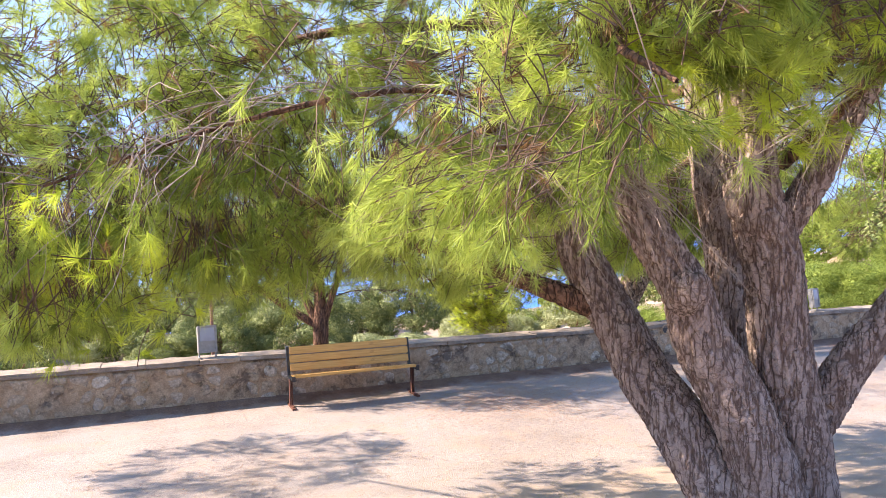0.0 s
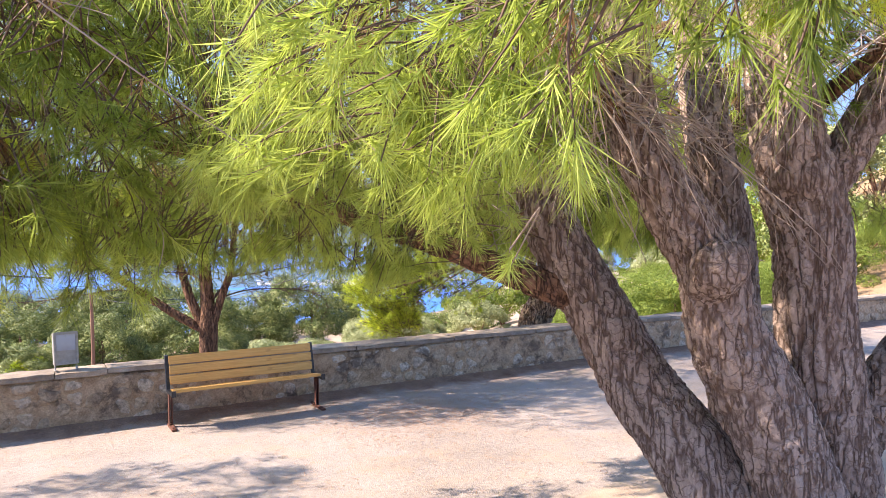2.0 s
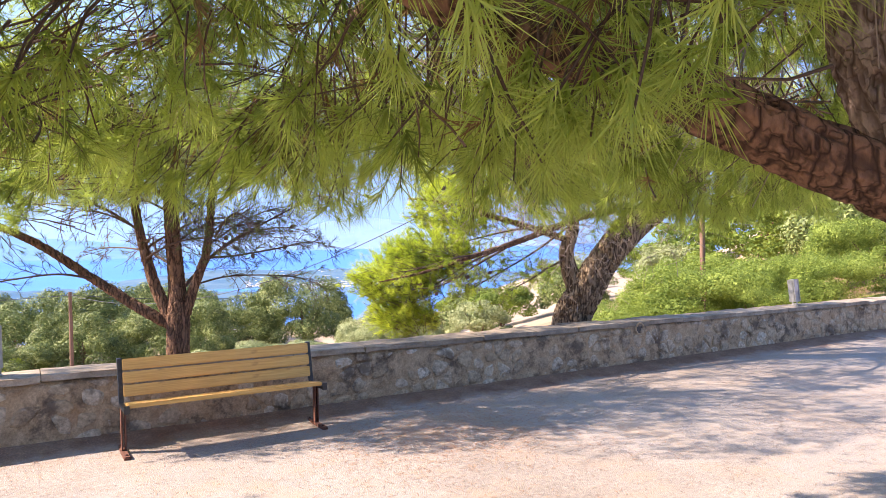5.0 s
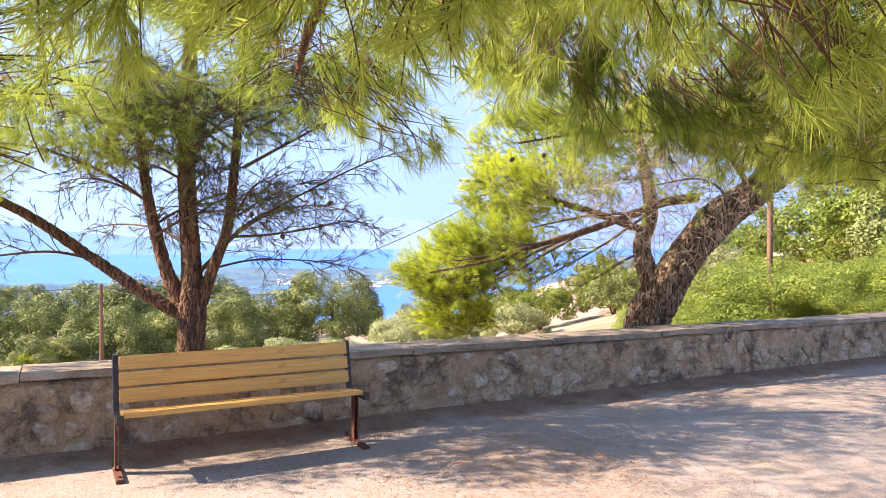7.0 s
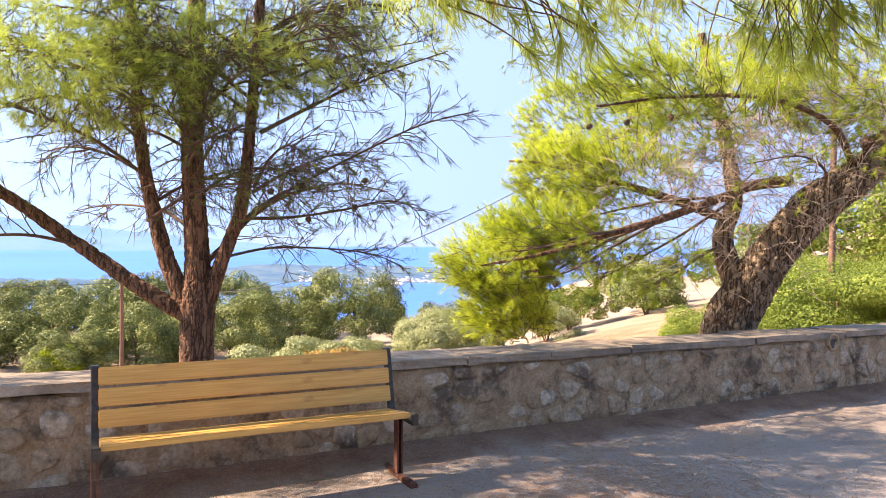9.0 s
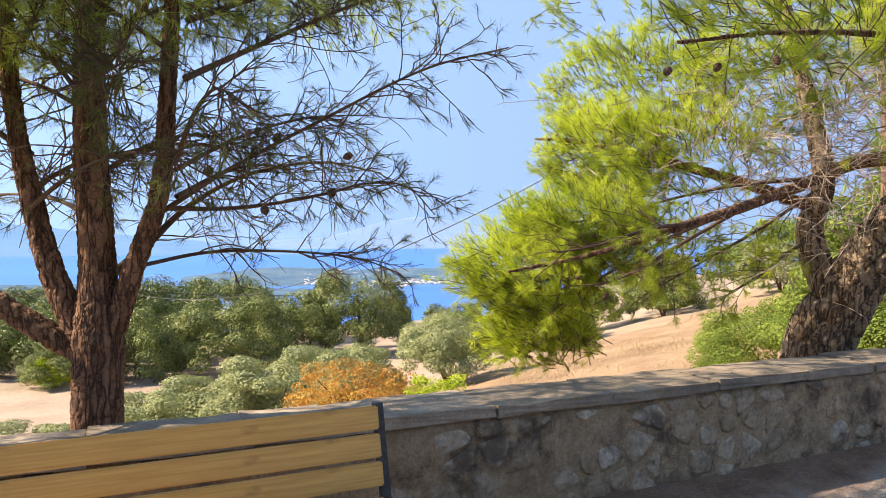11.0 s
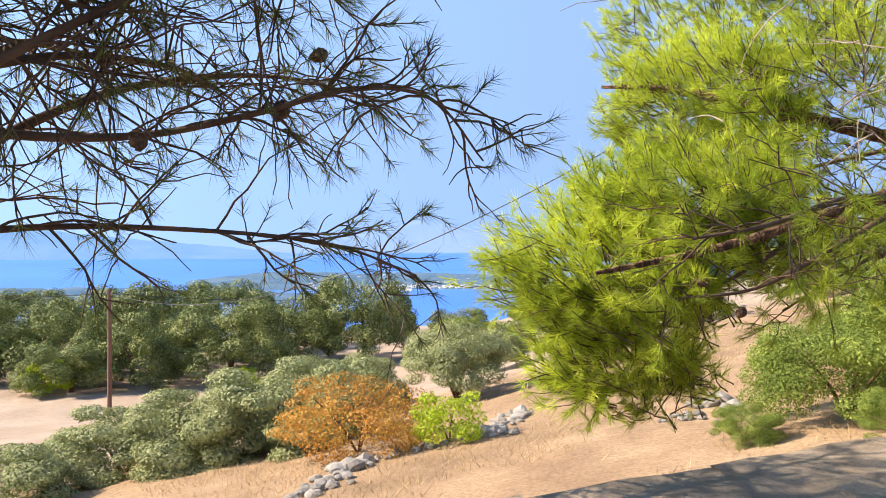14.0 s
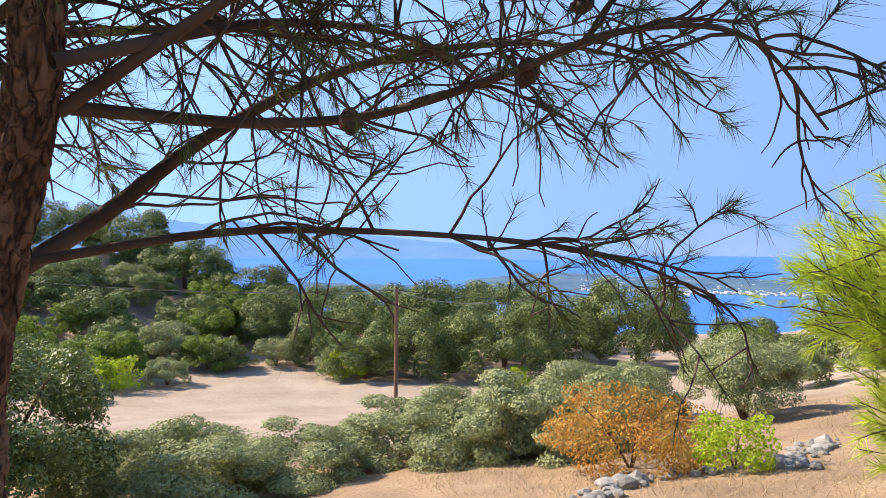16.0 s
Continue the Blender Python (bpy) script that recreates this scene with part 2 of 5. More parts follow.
k = Mat("varnished_pine", 0.5, 0.4)
c = k.ramp(k.noise(k.coord((0.5, 14, 14)), 5, 6, 0.6), (0.3, (0.48, 0.245, 0.062)), (0.7, (0.68, 0.40, 0.125)))
c = k.mix(k.ramp(k.noise(k.coord((1, 2.5, 2.5)), 5, 3), (0.66, 0.0), (0.74, 0.55)), c, (0.30, 0.14, 0.045))
k.color(c)
k.bump(k.noise(k.coord((0.4, 18, 18)), 8, 6), 0.25, 0.003)
M_SLAT = k.m
k = Mat("black_painted_iron", 0.45, 0.5)
k.color(k.ramp(k.noise(k.coord(), 40, 4), (0.4, (0.018, 0.018, 0.02)), (0.75, (0.05, 0.045, 0.042))))
M_IRON = k.m
k = Mat("rusty_iron", 0.75, 0.3)
k.color(k.ramp(k.noise(k.coord(), 30, 5), (0.35, (0.075, 0.03, 0.022)), (0.7, (0.17, 0.07, 0.045))))
k.bump(k.noise(k.coord(), 120, 4), 0.3, 0.002)
M_RUST = k.m
k = Mat("grey_metal", 0.5, 0.5)
k.p.inputs["Metallic"].default_value = 0.3
k.color(k.ramp(k.noise(k.coord(), 20, 4), (0.3, (0.23, 0.22, 0.205)), (0.7, (0.32, 0.31, 0.29))))
M_METAL = k.m
k = Mat("lamp_glass", 0.15, 0.6)
k.color(k.ramp(k.noise(k.coord(), 6, 2), (0.3, (0.30, 0.31, 0.33)), (0.7, (0.38, 0.40, 0.42))))
M_LAMPGLASS = k.m
k = Mat("pole_wood", 0.9, 0.2)
k.color(k.ramp(k.noise(k.coord((4, 4, 0.3)), 4, 5), (0.3, (0.12, 0.065, 0.045)), (0.7, (0.22, 0.13, 0.09))))
M_POLE = k.m
k = Mat("cable", 0.6)
k.color((0.05, 0.05, 0.055))
M_CABLE = k.m
k = Mat("white_stone", 0.9, 0.2)
k.color(k.mix(1.0, k.ramp(k.chance(), (0, (0.24, 0.22, 0.19)), (1, (0.42, 0.39, 0.35))), k.ramp(k.noise(k.coord(), 14, 6, 0.7), (0.3, 0.6), (0.7, 1.1)), "MULTIPLY"))
k.bump(k.noise(k.coord(), 16, 6, 0.7), 0.8, 0.03)
M_ROCK = k.m

k = Mat("sea_water", 0.35, 0.25)
pos = k.node("ShaderNodeNewGeometry").outputs["Position"]
k.color(k.ramp(k.noise(pos, 0.0035, 4), (0.3, (0.022, 0.14, 0.50)), (0.7, (0.032, 0.19, 0.62))))
k.bump(k.noise(pos, 0.25, 6, 0.7), 0.25, 0.6)
M_SEA = k.m


def haze_glow_mat(name, c1, c2, scale, air, share):
    """Far land in its own colours, kilometres of hazy air put in as emission."""
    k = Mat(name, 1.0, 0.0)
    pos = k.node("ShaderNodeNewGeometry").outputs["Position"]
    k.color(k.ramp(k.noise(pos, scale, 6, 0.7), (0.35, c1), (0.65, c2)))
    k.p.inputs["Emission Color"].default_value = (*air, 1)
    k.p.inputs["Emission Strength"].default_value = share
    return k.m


M_PENINSULA = haze_glow_mat("far_peninsula", (0.012, 0.028, 0.018), (0.07, 0.085, 0.045), 0.035, (0.12, 0.27, 0.62), 0.36)
M_TOWN = haze_glow_mat("far_town", (0.40, 0.33, 0.28), (0.62, 0.58, 0.53), 0.2, (0.30, 0.42, 0.68), 0.22)
M_ISLAND = haze_glow_mat("far_island", (0.03, 0.045, 0.06), (0.07, 0.08, 0.09), 0.003, (0.23, 0.42, 0.84), 0.52)
M_HILLS = haze_glow_mat("far_hills", (0.02, 0.04, 0.05), (0.05, 0.07, 0.07), 0.006, (0.16, 0.37, 0.82), 0.50)


# ---- mesh helpers ----
def make_mesh(name, v, f4=None, f3=None, smooth=True, **attributes):
    v = np.asarray(v, np.float32).reshape(-1, 3)
    f4 = np.zeros((0, 4), np.int32) if f4 is None or len(f4) == 0 else np.asarray(f4, np.int32)
    f3 = np.zeros((0, 3), np.int32) if f3 is None or len(f3) == 0 else np.asarray(f3, np.int32)
    me = bpy.data.meshes.new(name)
    me.vertices.add(len(v))
    me.vertices.foreach_set("co", v.ravel())
    loops = np.concatenate([f4.ravel(), f3.ravel()]).astype(np.int32)
    starts = np.concatenate([np.arange(len(f4)) * 4, len(f4) * 4 + np.arange(len(f3)) * 3]).astype(np.int32)
    me.loops.add(len(loops))
    me.loops.foreach_set("vertex_index", loops)
    me.polygons.add(len(starts))
    me.polygons.foreach_set("loop_start", starts)
    me.polygons.foreach_set("use_smooth", np.full(len(starts), smooth))
    for key, values in attributes.items():
        a = me.attributes.new(key, "FLOAT", "POINT")
        a.data.foreach_set("value", np.asarray(values, np.float32))
    me.update(calc_edges=True)
    return me


def part_mesh(name, me, material, parent=None, label=""):
    me.materials.append(material)
    ob = new(name, me)
    ob.parent = parent
    if label:
        ob["label"] = label
    return ob


def part(name, bm, material, parent=None, label="", smooth=False):
    me = bpy.data.meshes.new(name)
    bm.to_mesh(me)
    bm.free()
    if smooth:
        me.polygons.foreach_set("use_smooth", np.full(len(me.polygons), True))
    return part_mesh(name, me, material, parent, label)


def thing(name, x, y, z, label, category, group=""):
    ob = new(name)
    ob.location = (x, y, z)
    ob.empty_display_size = 0.1
    return tagged(ob, label, category, group)


def box(bm, lo, hi, bevel=0.0):
    lo, hi = Vector(lo), Vector(hi)
    r = bmesh.ops.create_cube(bm, size=1.0, matrix=Matrix.Translation((lo + hi) / 2) @ Matrix.Diagonal((*(hi - lo), 1)))
    if bevel:
        edges = list({e for v in r["verts"] for e in v.link_edges})
        bmesh.ops.bevel(bm, geom=edges, offset=bevel, segments=2, affect="EDGES")
    return r


class Geo:
    """Collects vertices, quads, triangles and one value a vertex."""

    def __init__(self):
        self.v, self.q, self.t, self.a, self.n = [], [], [], [], 0

    def add(self, v, q=None, t=None, a=None):
        self.v.append(v)
        if q is not None:
            self.q.append(q + self.n)
        if t is not None:
            self.t.append(t + self.n)
        self.a.append(np.full(len(v), 0.5) if a is None else a)
        self.n += len(v)

    def mesh(self, name, attribute, smooth=True):
        cat = lambda xs: np.concatenate(xs) if xs else None
        return make_mesh(name, cat(self.v), cat(self.q), cat(self.t), smooth, **{attribute: cat(self.a)})


def curve(points, n):
    """A smooth line through the points (Catmull-Rom), n samples."""
    p = np.asarray(points, float)
    p = np.vstack([2 * p[0] - p[1], p, 2 * p[-1] - p[-2]])
    t = np.linspace(0, len(p) - 3 - 1e-9, n)
    i = t.astype(int)
    u = (t - i)[:, None]
    a, b, c, d = p[i], p[i + 1], p[i + 2], p[i + 3]
    return 0.5 * (2 * b + (c - a) * u + (2 * a - 5 * b + 4 * c - d) * u**2 + (3 * b - a - 3 * c + d) * u**3)


def hash01(i, j, k):
    h = np.sin(i * 127.1 + j * 311.7 + k * 74.7) * 43758.5453
    return h - np.floor(h)


def vnoise(x, y, seed=0):
    """Smooth value noise in two dimensions, 0 to 1."""
    i, j = np.floor(x), np.floor(y)
    u, v = x - i, y - j
    u, v = u * u * (3 - 2 * u), v * v * (3 - 2 * v)
    a, b = hash01(i, j, seed), hash01(i + 1, j, seed)
    c, d = hash01(i, j + 1, seed), hash01(i + 1, j + 1, seed)
    return (a * (1 - u) + b * u) * (1 - v) + (c * (1 - u) + d * u) * v


def fnoise(x, y, seed=0, octaves=4):
    total = sum(vnoise(x * 2**o, y * 2**o, seed + o) / 2**o for o in range(octaves))
    return total / sum(0.5**o for o in range(octaves))


def round_noise(u, v, around, seed):
    """Value noise that closes after a whole number of cells in u."""
    i, j = np.floor(u), np.floor(v)
    a, b = u - i, v - j
    a, b = a * a * (3 - 2 * a), b * b * (3 - 2 * b)
    i0, i1 = np.mod(i, around), np.mod(i + 1, around)
    top = hash01(i0, j, seed) * (1 - a) + hash01(i1, j, seed) * a
    low = hash01(i0, j + 1, seed) * (1 - a) + hash01(i1, j + 1, seed) * a
    return top * (1 - b) + low * b


def plates(u, v, around, seed):
    """Bark: braided ridges along the trunk, broken across into scales. 0 in the fissures, 1 on the ridges."""
    warp = 1.5 * (round_noise(u * 0.5, v * 0.9, max(1, around // 2), seed + 1) - 0.5)
    w2 = 0.5 * (round_noise(u * 2, v * 4, around * 2, seed + 2) - 0.5)
    n1 = round_noise(u + warp + w2, v * 0.55, around, seed)
    n2 = round_noise(2 * (u + warp) + w2, v * 1.3 + 3, around * 2, seed + 4)
    furrow = np.clip(np.abs(n1 - 0.5) * 6.5, 0, 1)
    fine = np.clip(np.abs(n2 - 0.5) * 5.0, 0, 1)
    cross = np.clip(np.abs(round_noise(u * 1.0 + 2 * w2, v * 3.2 + 2.5 * warp, around, seed + 7) - 0.5) * 9, 0, 1)
    return furrow * (0.55 + 0.45 * fine) * (0.75 + 0.25 * cross)


def tube(geo, points, radii, sides, seed=0, relief=0.0, plate=0.05, wobble=0.0):
    p = np.asarray(points, float)
    n = len(p)
    r = np.asarray(radii, float)
    t = np.gradient(p, axis=0)
    t /= np.linalg.norm(t, axis=1)[:, None] + 1e-12
    side = np.cross(t[0], (0.31, 0.12, 0.94) if abs(t[0][2]) < 0.8 else (0.9, 0.3, 0.1))
    frames = []
    for k in range(n):
        side = side - t[k] * (side @ t[k])
        side /= np.linalg.norm(side) + 1e-12
        frames.append(side.copy())
    a = np.array(frames)
    b = np.cross(t, a)
    ang = np.linspace(0, 2 * np.pi, sides, endpoint=False)
    rad = np.repeat(r[:, None], sides, 1)
    value = np.full((n, sides), 0.5)
    if relief or wobble:
        length = np.concatenate([[0], np.cumsum(np.linalg.norm(np.diff(p, axis=0), axis=1))])
        uu, vv = np.meshgrid(ang, length)
        if wobble:
            rad = rad * (1 + wobble * (fnoise(np.cos(uu) * 1.4 + 7, vv * 3 + np.sin(uu) * 1.4, seed, 3) - 0.5) * 2)
        if relief:
            around = max(6, round(2 * np.pi * r.mean() / plate))
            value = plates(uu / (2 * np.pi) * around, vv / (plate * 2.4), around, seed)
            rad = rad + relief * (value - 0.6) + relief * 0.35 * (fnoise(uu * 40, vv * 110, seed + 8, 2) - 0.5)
    v = p[:, None] + rad[..., None] * (np.cos(ang)[None, :, None] * a[:, None] + np.sin(ang)[None, :, None] * b[:, None])
    i, j = np.meshgrid(np.arange(n - 1), np.arange(sides), indexing="ij")
    j2 = (j + 1) % sides
    q = np.stack([i * sides + j, i * sides + j2, (i + 1) * sides + j2, (i + 1) * sides + j], -1).reshape(-1, 4)
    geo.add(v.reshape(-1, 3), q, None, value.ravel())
    return p


def unit(rng, n):
    v = rng.normal(size=(n, 3))
    return v / np.linalg.norm(v, axis=1)[:, None]


def tufts(geo, rng, at, ways, count=40, length=0.09, width=0.0022, spread=0.85, tone=None):
    """Brushes of needles: thin tapered blades that fan out round each twig's end."""
    m = len(at)
    w = np.repeat(ways, count, 0)
    w = w / (np.linalg.norm(w, axis=1)[:, None] + 1e-9)
    d = w * 0.75 + unit(rng, m * count) * spread
    d /= np.linalg.norm(d, axis=1)[:, None]
    size = np.repeat(rng.uniform(0.75, 1.2, m), count) * length * rng.uniform(0.7, 1.1, m * count)
    start = np.repeat(at, count, 0) - w * rng.uniform(0, 0.05, (m * count, 1))
    across = np.cross(d, unit(rng, m * count))
    across /= np.linalg.norm(across, axis=1)[:, None] + 1e-9
    tip = start + d * size[:, None]
    tip[:, 2] -= 0.10 * size
    v = np.stack([start - across * width / 2, start + across * width / 2, tip], 1).reshape(-1, 3)
    tn = rng.uniform(0.15, 0.85, m) if tone is None else tone
    a = np.repeat(tn, count) + rng.uniform(-0.12, 0.12, m * count)
    geo.add(v, None, np.arange(m * count * 3).reshape(-1, 3), np.repeat(a, 3))


def leaves(geo, rng, at, out, size, tone):
    """Small pointed leaves or sprays, one lozenge each."""
    m = len(at)
    n = out * 1.0 + unit(rng, m) * 0.7 + np.array([0, 0, 0.22])
    n /= np.linalg.norm(n, axis=1)[:, None]
    u = np.cross(n, unit(rng, m))
    u /= np.linalg.norm(u, axis=1)[:, None] + 1e-9
    w = np.cross(n, u)
    s = (size * rng.uniform(0.6, 1.3, m))[:, None]
    v = np.stack([at - u * s * 0.45 - w * s * 0.22, at + w * s * 0.36, at + u * s * 0.55 - w * s * 0.14], 1).reshape(-1, 3)
    geo.add(v, None, np.arange(m * 3).reshape(-1, 3), np.repeat(tone, 3))


# ---- the land ----
def smooth(x):
    x = np.clip(x, 0, 1)
    return x * x * (3 - 2 * x)


def land(x, y):
    """Height of the ground: a level yard that climbs gently away from the wall, and the hillside falling to the sea beyond it."""
    x, y = np.asarray(x, float), np.asarray(y, float)
    yard = 0.125 * np.clip(5.6 - y, 0, 5.6) * smooth((5.6 - y) / 2.0)
    yard = yard + 0.07 * smooth((y - 9.95) / 0.5) + 0.02 * (fnoise(x * 0.6, y * 0.6, 4, 3) - 0.5)
    d = y - 10.8
    xr = np.clip(x, 4, 45) - 4
    xl = np.clip(x, -60, 4) - 4
    side = x - 0.75 * (y - 11)
    z = -1.65 + (0.128 * xr + 0.05 * xl) * (1 - smooth((y - 22) / 26) * smooth((12 - side) / 26)) - 0.1555 * np.clip(d, 0, 44) - 0.02 * np.clip(d - 44, 0, 60)
    z = z + 10.5 * smooth((y - 60) / 46) * smooth((4 - x) / 34)
    z = z + 6.0 * smooth((side - 18) / 25) * smooth((70 - y) / 25)
    z = z - 60 * smooth((y - 96) / 150)
    z = z + 0.35 * (fnoise(x * 0.18, y * 0.18, 11, 4) - 0.5) + 0.14 * (fnoise(x * 1.1, y * 1.1, 12, 3) - 0.5)
    return np.where(y < 10.62, yard, z)


def spans(*runs):
    return np.unique(np.concatenate([np.arange(a, b, s) for a, b, s in runs]).round(3))


gx = spans((-420, -60, 30), (-60, -12, 3), (-12, -3, 0.6), (-3, 16, 0.22), (16, 32, 0.6), (32, 80, 3), (80, 421, 30))
gy = spans((-420, -30, 30), (-30, -3, 2), (-3, 6, 0.4), (6, 10.6, 0.16), (10.6, 24, 0.22), (24, 40, 0.6), (40, 110, 2), (110, 421, 15))
xx, yy = np.meshgrid(gx, gy)
ni, nj = np.meshgrid(np.arange(len(gy) - 1), np.arange(len(gx) - 1), indexing="ij")
nw = len(gx)
quads = np.stack([ni * nw + nj, ni * nw + nj + 1, (ni + 1) * nw + nj + 1, (ni + 1) * nw + nj], -1).reshape(-1, 4)
ground = part_mesh("ground", make_mesh("ground", np.stack([xx, yy, land(xx, yy)], -1), quads), M_GROUND)
tagged(ground, "pale cracked paving and dry brown hillside earth", "ground", kind="structure")

# the sea, out to the horizon
ring = np.linspace(0, 2 * np.pi, 97)[:-1]
sea_v = [(0, 0, -33.0)] + [(4880 * math.cos(a), 4880 * math.sin(a), -33.0) for a in ring]
sea_f = [(0, 1 + i, 1 + (i + 1) % 96) for i in range(96)]
sea = part_mesh("water", make_mesh("water", sea_v, None, sea_f, False), M_SEA)
tagged(sea, "deep blue calm sea below the hills", "sea", kind="structure")


def ridge(name, far, az0, az1, heights, base, material, label, depth, seed, rough=0.45):
    """A far line of hills: a ribbon of land with its own relief, standing on the water."""
    n, rows = 160, 14
    az = np.radians(np.linspace(az0, az1, n))
    f = np.interp(np.linspace(0, 1, n), np.linspace(0, 1, len(heights)), heights)
    out = []
    for r in range(rows):
        s = r / (rows - 1)
        h = f * (1 - abs(2 * s - 1) ** 1.6) * (1.02 - rough / 2 + rough * fnoise(np.linspace(0, 22, n), np.full(n, s * 7), seed, 4))
        dist = far + depth * (s - 0.5)
        out.append(np.stack([dist * np.sin(az), dist * np.cos(az), base + h], -1))
    v = np.array(out).reshape(-1, 3)
    a, b = np.meshgrid(np.arange(rows - 1), np.arange(n - 1), indexing="ij")
    q = np.stack([a * n + b, a * n + b + 1, (a + 1) * n + b + 1, (a + 1) * n + b], -1).reshape(-1, 4)
    ob = part_mesh(name, make_mesh(name, v, q), material)
    return tagged(ob, label, "backdrop", kind="structure")


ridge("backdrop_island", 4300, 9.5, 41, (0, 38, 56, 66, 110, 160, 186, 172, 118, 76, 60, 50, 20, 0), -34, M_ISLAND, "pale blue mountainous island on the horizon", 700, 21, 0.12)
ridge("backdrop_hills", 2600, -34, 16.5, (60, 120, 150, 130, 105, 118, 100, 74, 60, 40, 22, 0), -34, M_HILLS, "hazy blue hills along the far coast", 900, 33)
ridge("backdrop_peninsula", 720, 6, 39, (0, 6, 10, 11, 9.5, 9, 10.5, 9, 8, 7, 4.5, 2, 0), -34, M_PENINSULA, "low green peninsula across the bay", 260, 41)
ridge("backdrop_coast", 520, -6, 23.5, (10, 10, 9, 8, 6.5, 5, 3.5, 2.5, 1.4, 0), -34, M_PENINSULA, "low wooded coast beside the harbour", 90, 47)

# the little white town strung along the peninsula's shore
rng = np.random.default_rng(5)
town = Geo()
for k in range(330):
    az = math.radians(15.5 + 16.5 * rng.random() ** 1.1)
    near_shore = rng.random() < 0.72
    dist = 604 + rng.exponential(9) if near_shore else 610 + 120 * rng.random()
    rise = float(np.interp((math.degrees(az) - 6) / 33, np.linspace(0, 1, 13), (13, 14, 12, 11, 9.5, 9, 10.5, 9, 8, 7, 4.5, 2, 0)))
    s = rng.uniform(0.5, 1.25)
    c = np.array([dist * math.sin(az), dist * math.cos(az), max(-33.1, -34 + 0.95 * rise * (1 - abs(2 * (dist - 590) / 260 - 1) ** 1.6))])
    lo, hi = c - [s, s, 0.4], c + [s, s, rng.uniform(0.4, 1.0)]
    v = np.array([[(lo, hi)[i][0], (lo, hi)[j][1], (lo, hi)[m][2]] for m in (0, 1) for j in (0, 1) for i in (0, 1)])
    town.add(v, np.array([[0, 2, 3, 1], [4, 5, 7, 6], [0, 1, 5, 4], [2, 6, 7, 3], [0, 4, 6, 2], [1, 3, 7, 5]]))
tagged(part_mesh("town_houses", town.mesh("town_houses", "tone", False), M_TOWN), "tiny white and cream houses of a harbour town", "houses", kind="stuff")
bw = Geo()
tube(bw, curve([(212, 545, -33), (222, 541, -32.7), (230, 533, -32.7)], 10), np.full(10, 1.3), 6)
tube(bw, curve([(196, 556, -33), (202, 553, -32.7), (208, 549, -32.7)], 10), np.full(10, 1.1), 6)
tagged(part_mesh("breakwater", bw.mesh("breakwater", "tone"), M_TOWN), "pale stone harbour breakwater in the bay", "breakwater")


# ---- the parapet wall ----
WALL_Y, WALL_BACK = 10.44, 10.83


def wall_top(x):
    return 0.668 - 0.0045 * np.asarray(x, float)


bm = bmesh.new()
xs = np.arange(-14, 30.01, 0.11)
rows_z = [-2.6, -0.3, 0.05, 0.16, 0.28, 0.4, 0.5, 0.595]
front = []
for x in xs:
    col = []
    for z in rows_z:
        dy = 0.016 * (float(fnoise(x * 3.1, z * 5.0, 61, 3)) - 0.5) if z > -0.2 else 0
        col.append(bm.verts.new((x, WALL_Y + dy, z - (0.0045 * x if z > 0.5 else 0))))
    col.append(bm.verts.new((x, WALL_BACK - 0.01, 0.595 - 0.0045 * x)))
    col.append(bm.verts.new((x, WALL_BACK - 0.01, -2.6)))
    front.append(col)
for a, b in zip(front, front[1:]):
    for i in range(len(a) - 1):
        bm.faces.new((a[i], b[i], b[i + 1], a[i + 1]))
for col, turn in ((front[0], 1), (front[-1], -1)):
    bm.faces.new(col[::turn])
bmesh.ops.recalc_face_normals(bm, faces=bm.faces)
wall = part("wall_parapet", bm, M_MORTAR, smooth=True)
tagged(wall, "low parapet wall of rubble stone in weathered lime mortar", "wall", kind="structure")


def clip_cell(poly, p, q):
    """The part of a polygon that is nearer to p than to q."""
    m, n = (p + q) / 2, q - p
    out = []
    for a, b in zip(poly, poly[1:] + poly[:1]):
        da, db = (a - m) @ n, (b - m) @ n
        if da <= 0:
            out.append(a)
        if da * db < 0:
            out.append(a + (b - a) * (da / (da - db)))
    return out


def stone_shape(poly, rng):
    """A rubble stone: a rounded polygon with a worn, uneven face that stands a little out of the mortar. y points into the wall."""
    c = sum(poly) / len(poly)
    pts = []
    for a, b in zip(poly, poly[1:] + poly[:1]):
        pts += [a * 0.78 + b * 0.22, a * 0.3 + b * 0.7]
    shrink = rng.uniform(0.78, 0.95)
    pts = [c + (p - c) * shrink * rng.uniform(0.84, 1.05) for p in pts]
    n, proud = len(pts), rng.uniform(0.002, 0.02)
    v, tilt = [], rng.normal(0, 0.06, 2)
    for scale, y in ((1.0, 0.02), (0.93, -proud * 0.55), (0.62, -proud)):
        for p in pts:
            q = c + (p - c) * scale
            off = (q - c) @ tilt if y < 0 else 0
            v.append((q[0], y + off + (rng.normal(0, 0.0022) if y < 0 else 0), q[1]))
    v.append((c[0], -proud * 1.05, c[1]))
    f4 = [(r * n + i, r * n + (i + 1) % n, (r + 1) * n + (i + 1) % n, (r + 1) * n + i) for r in (0, 1) for i in range(n)]
    f3 = [(2 * n + i, 2 * n + (i + 1) % n, 3 * n) for i in range(n)]
    return c, np.array(v), np.array(f4), np.array(f3)


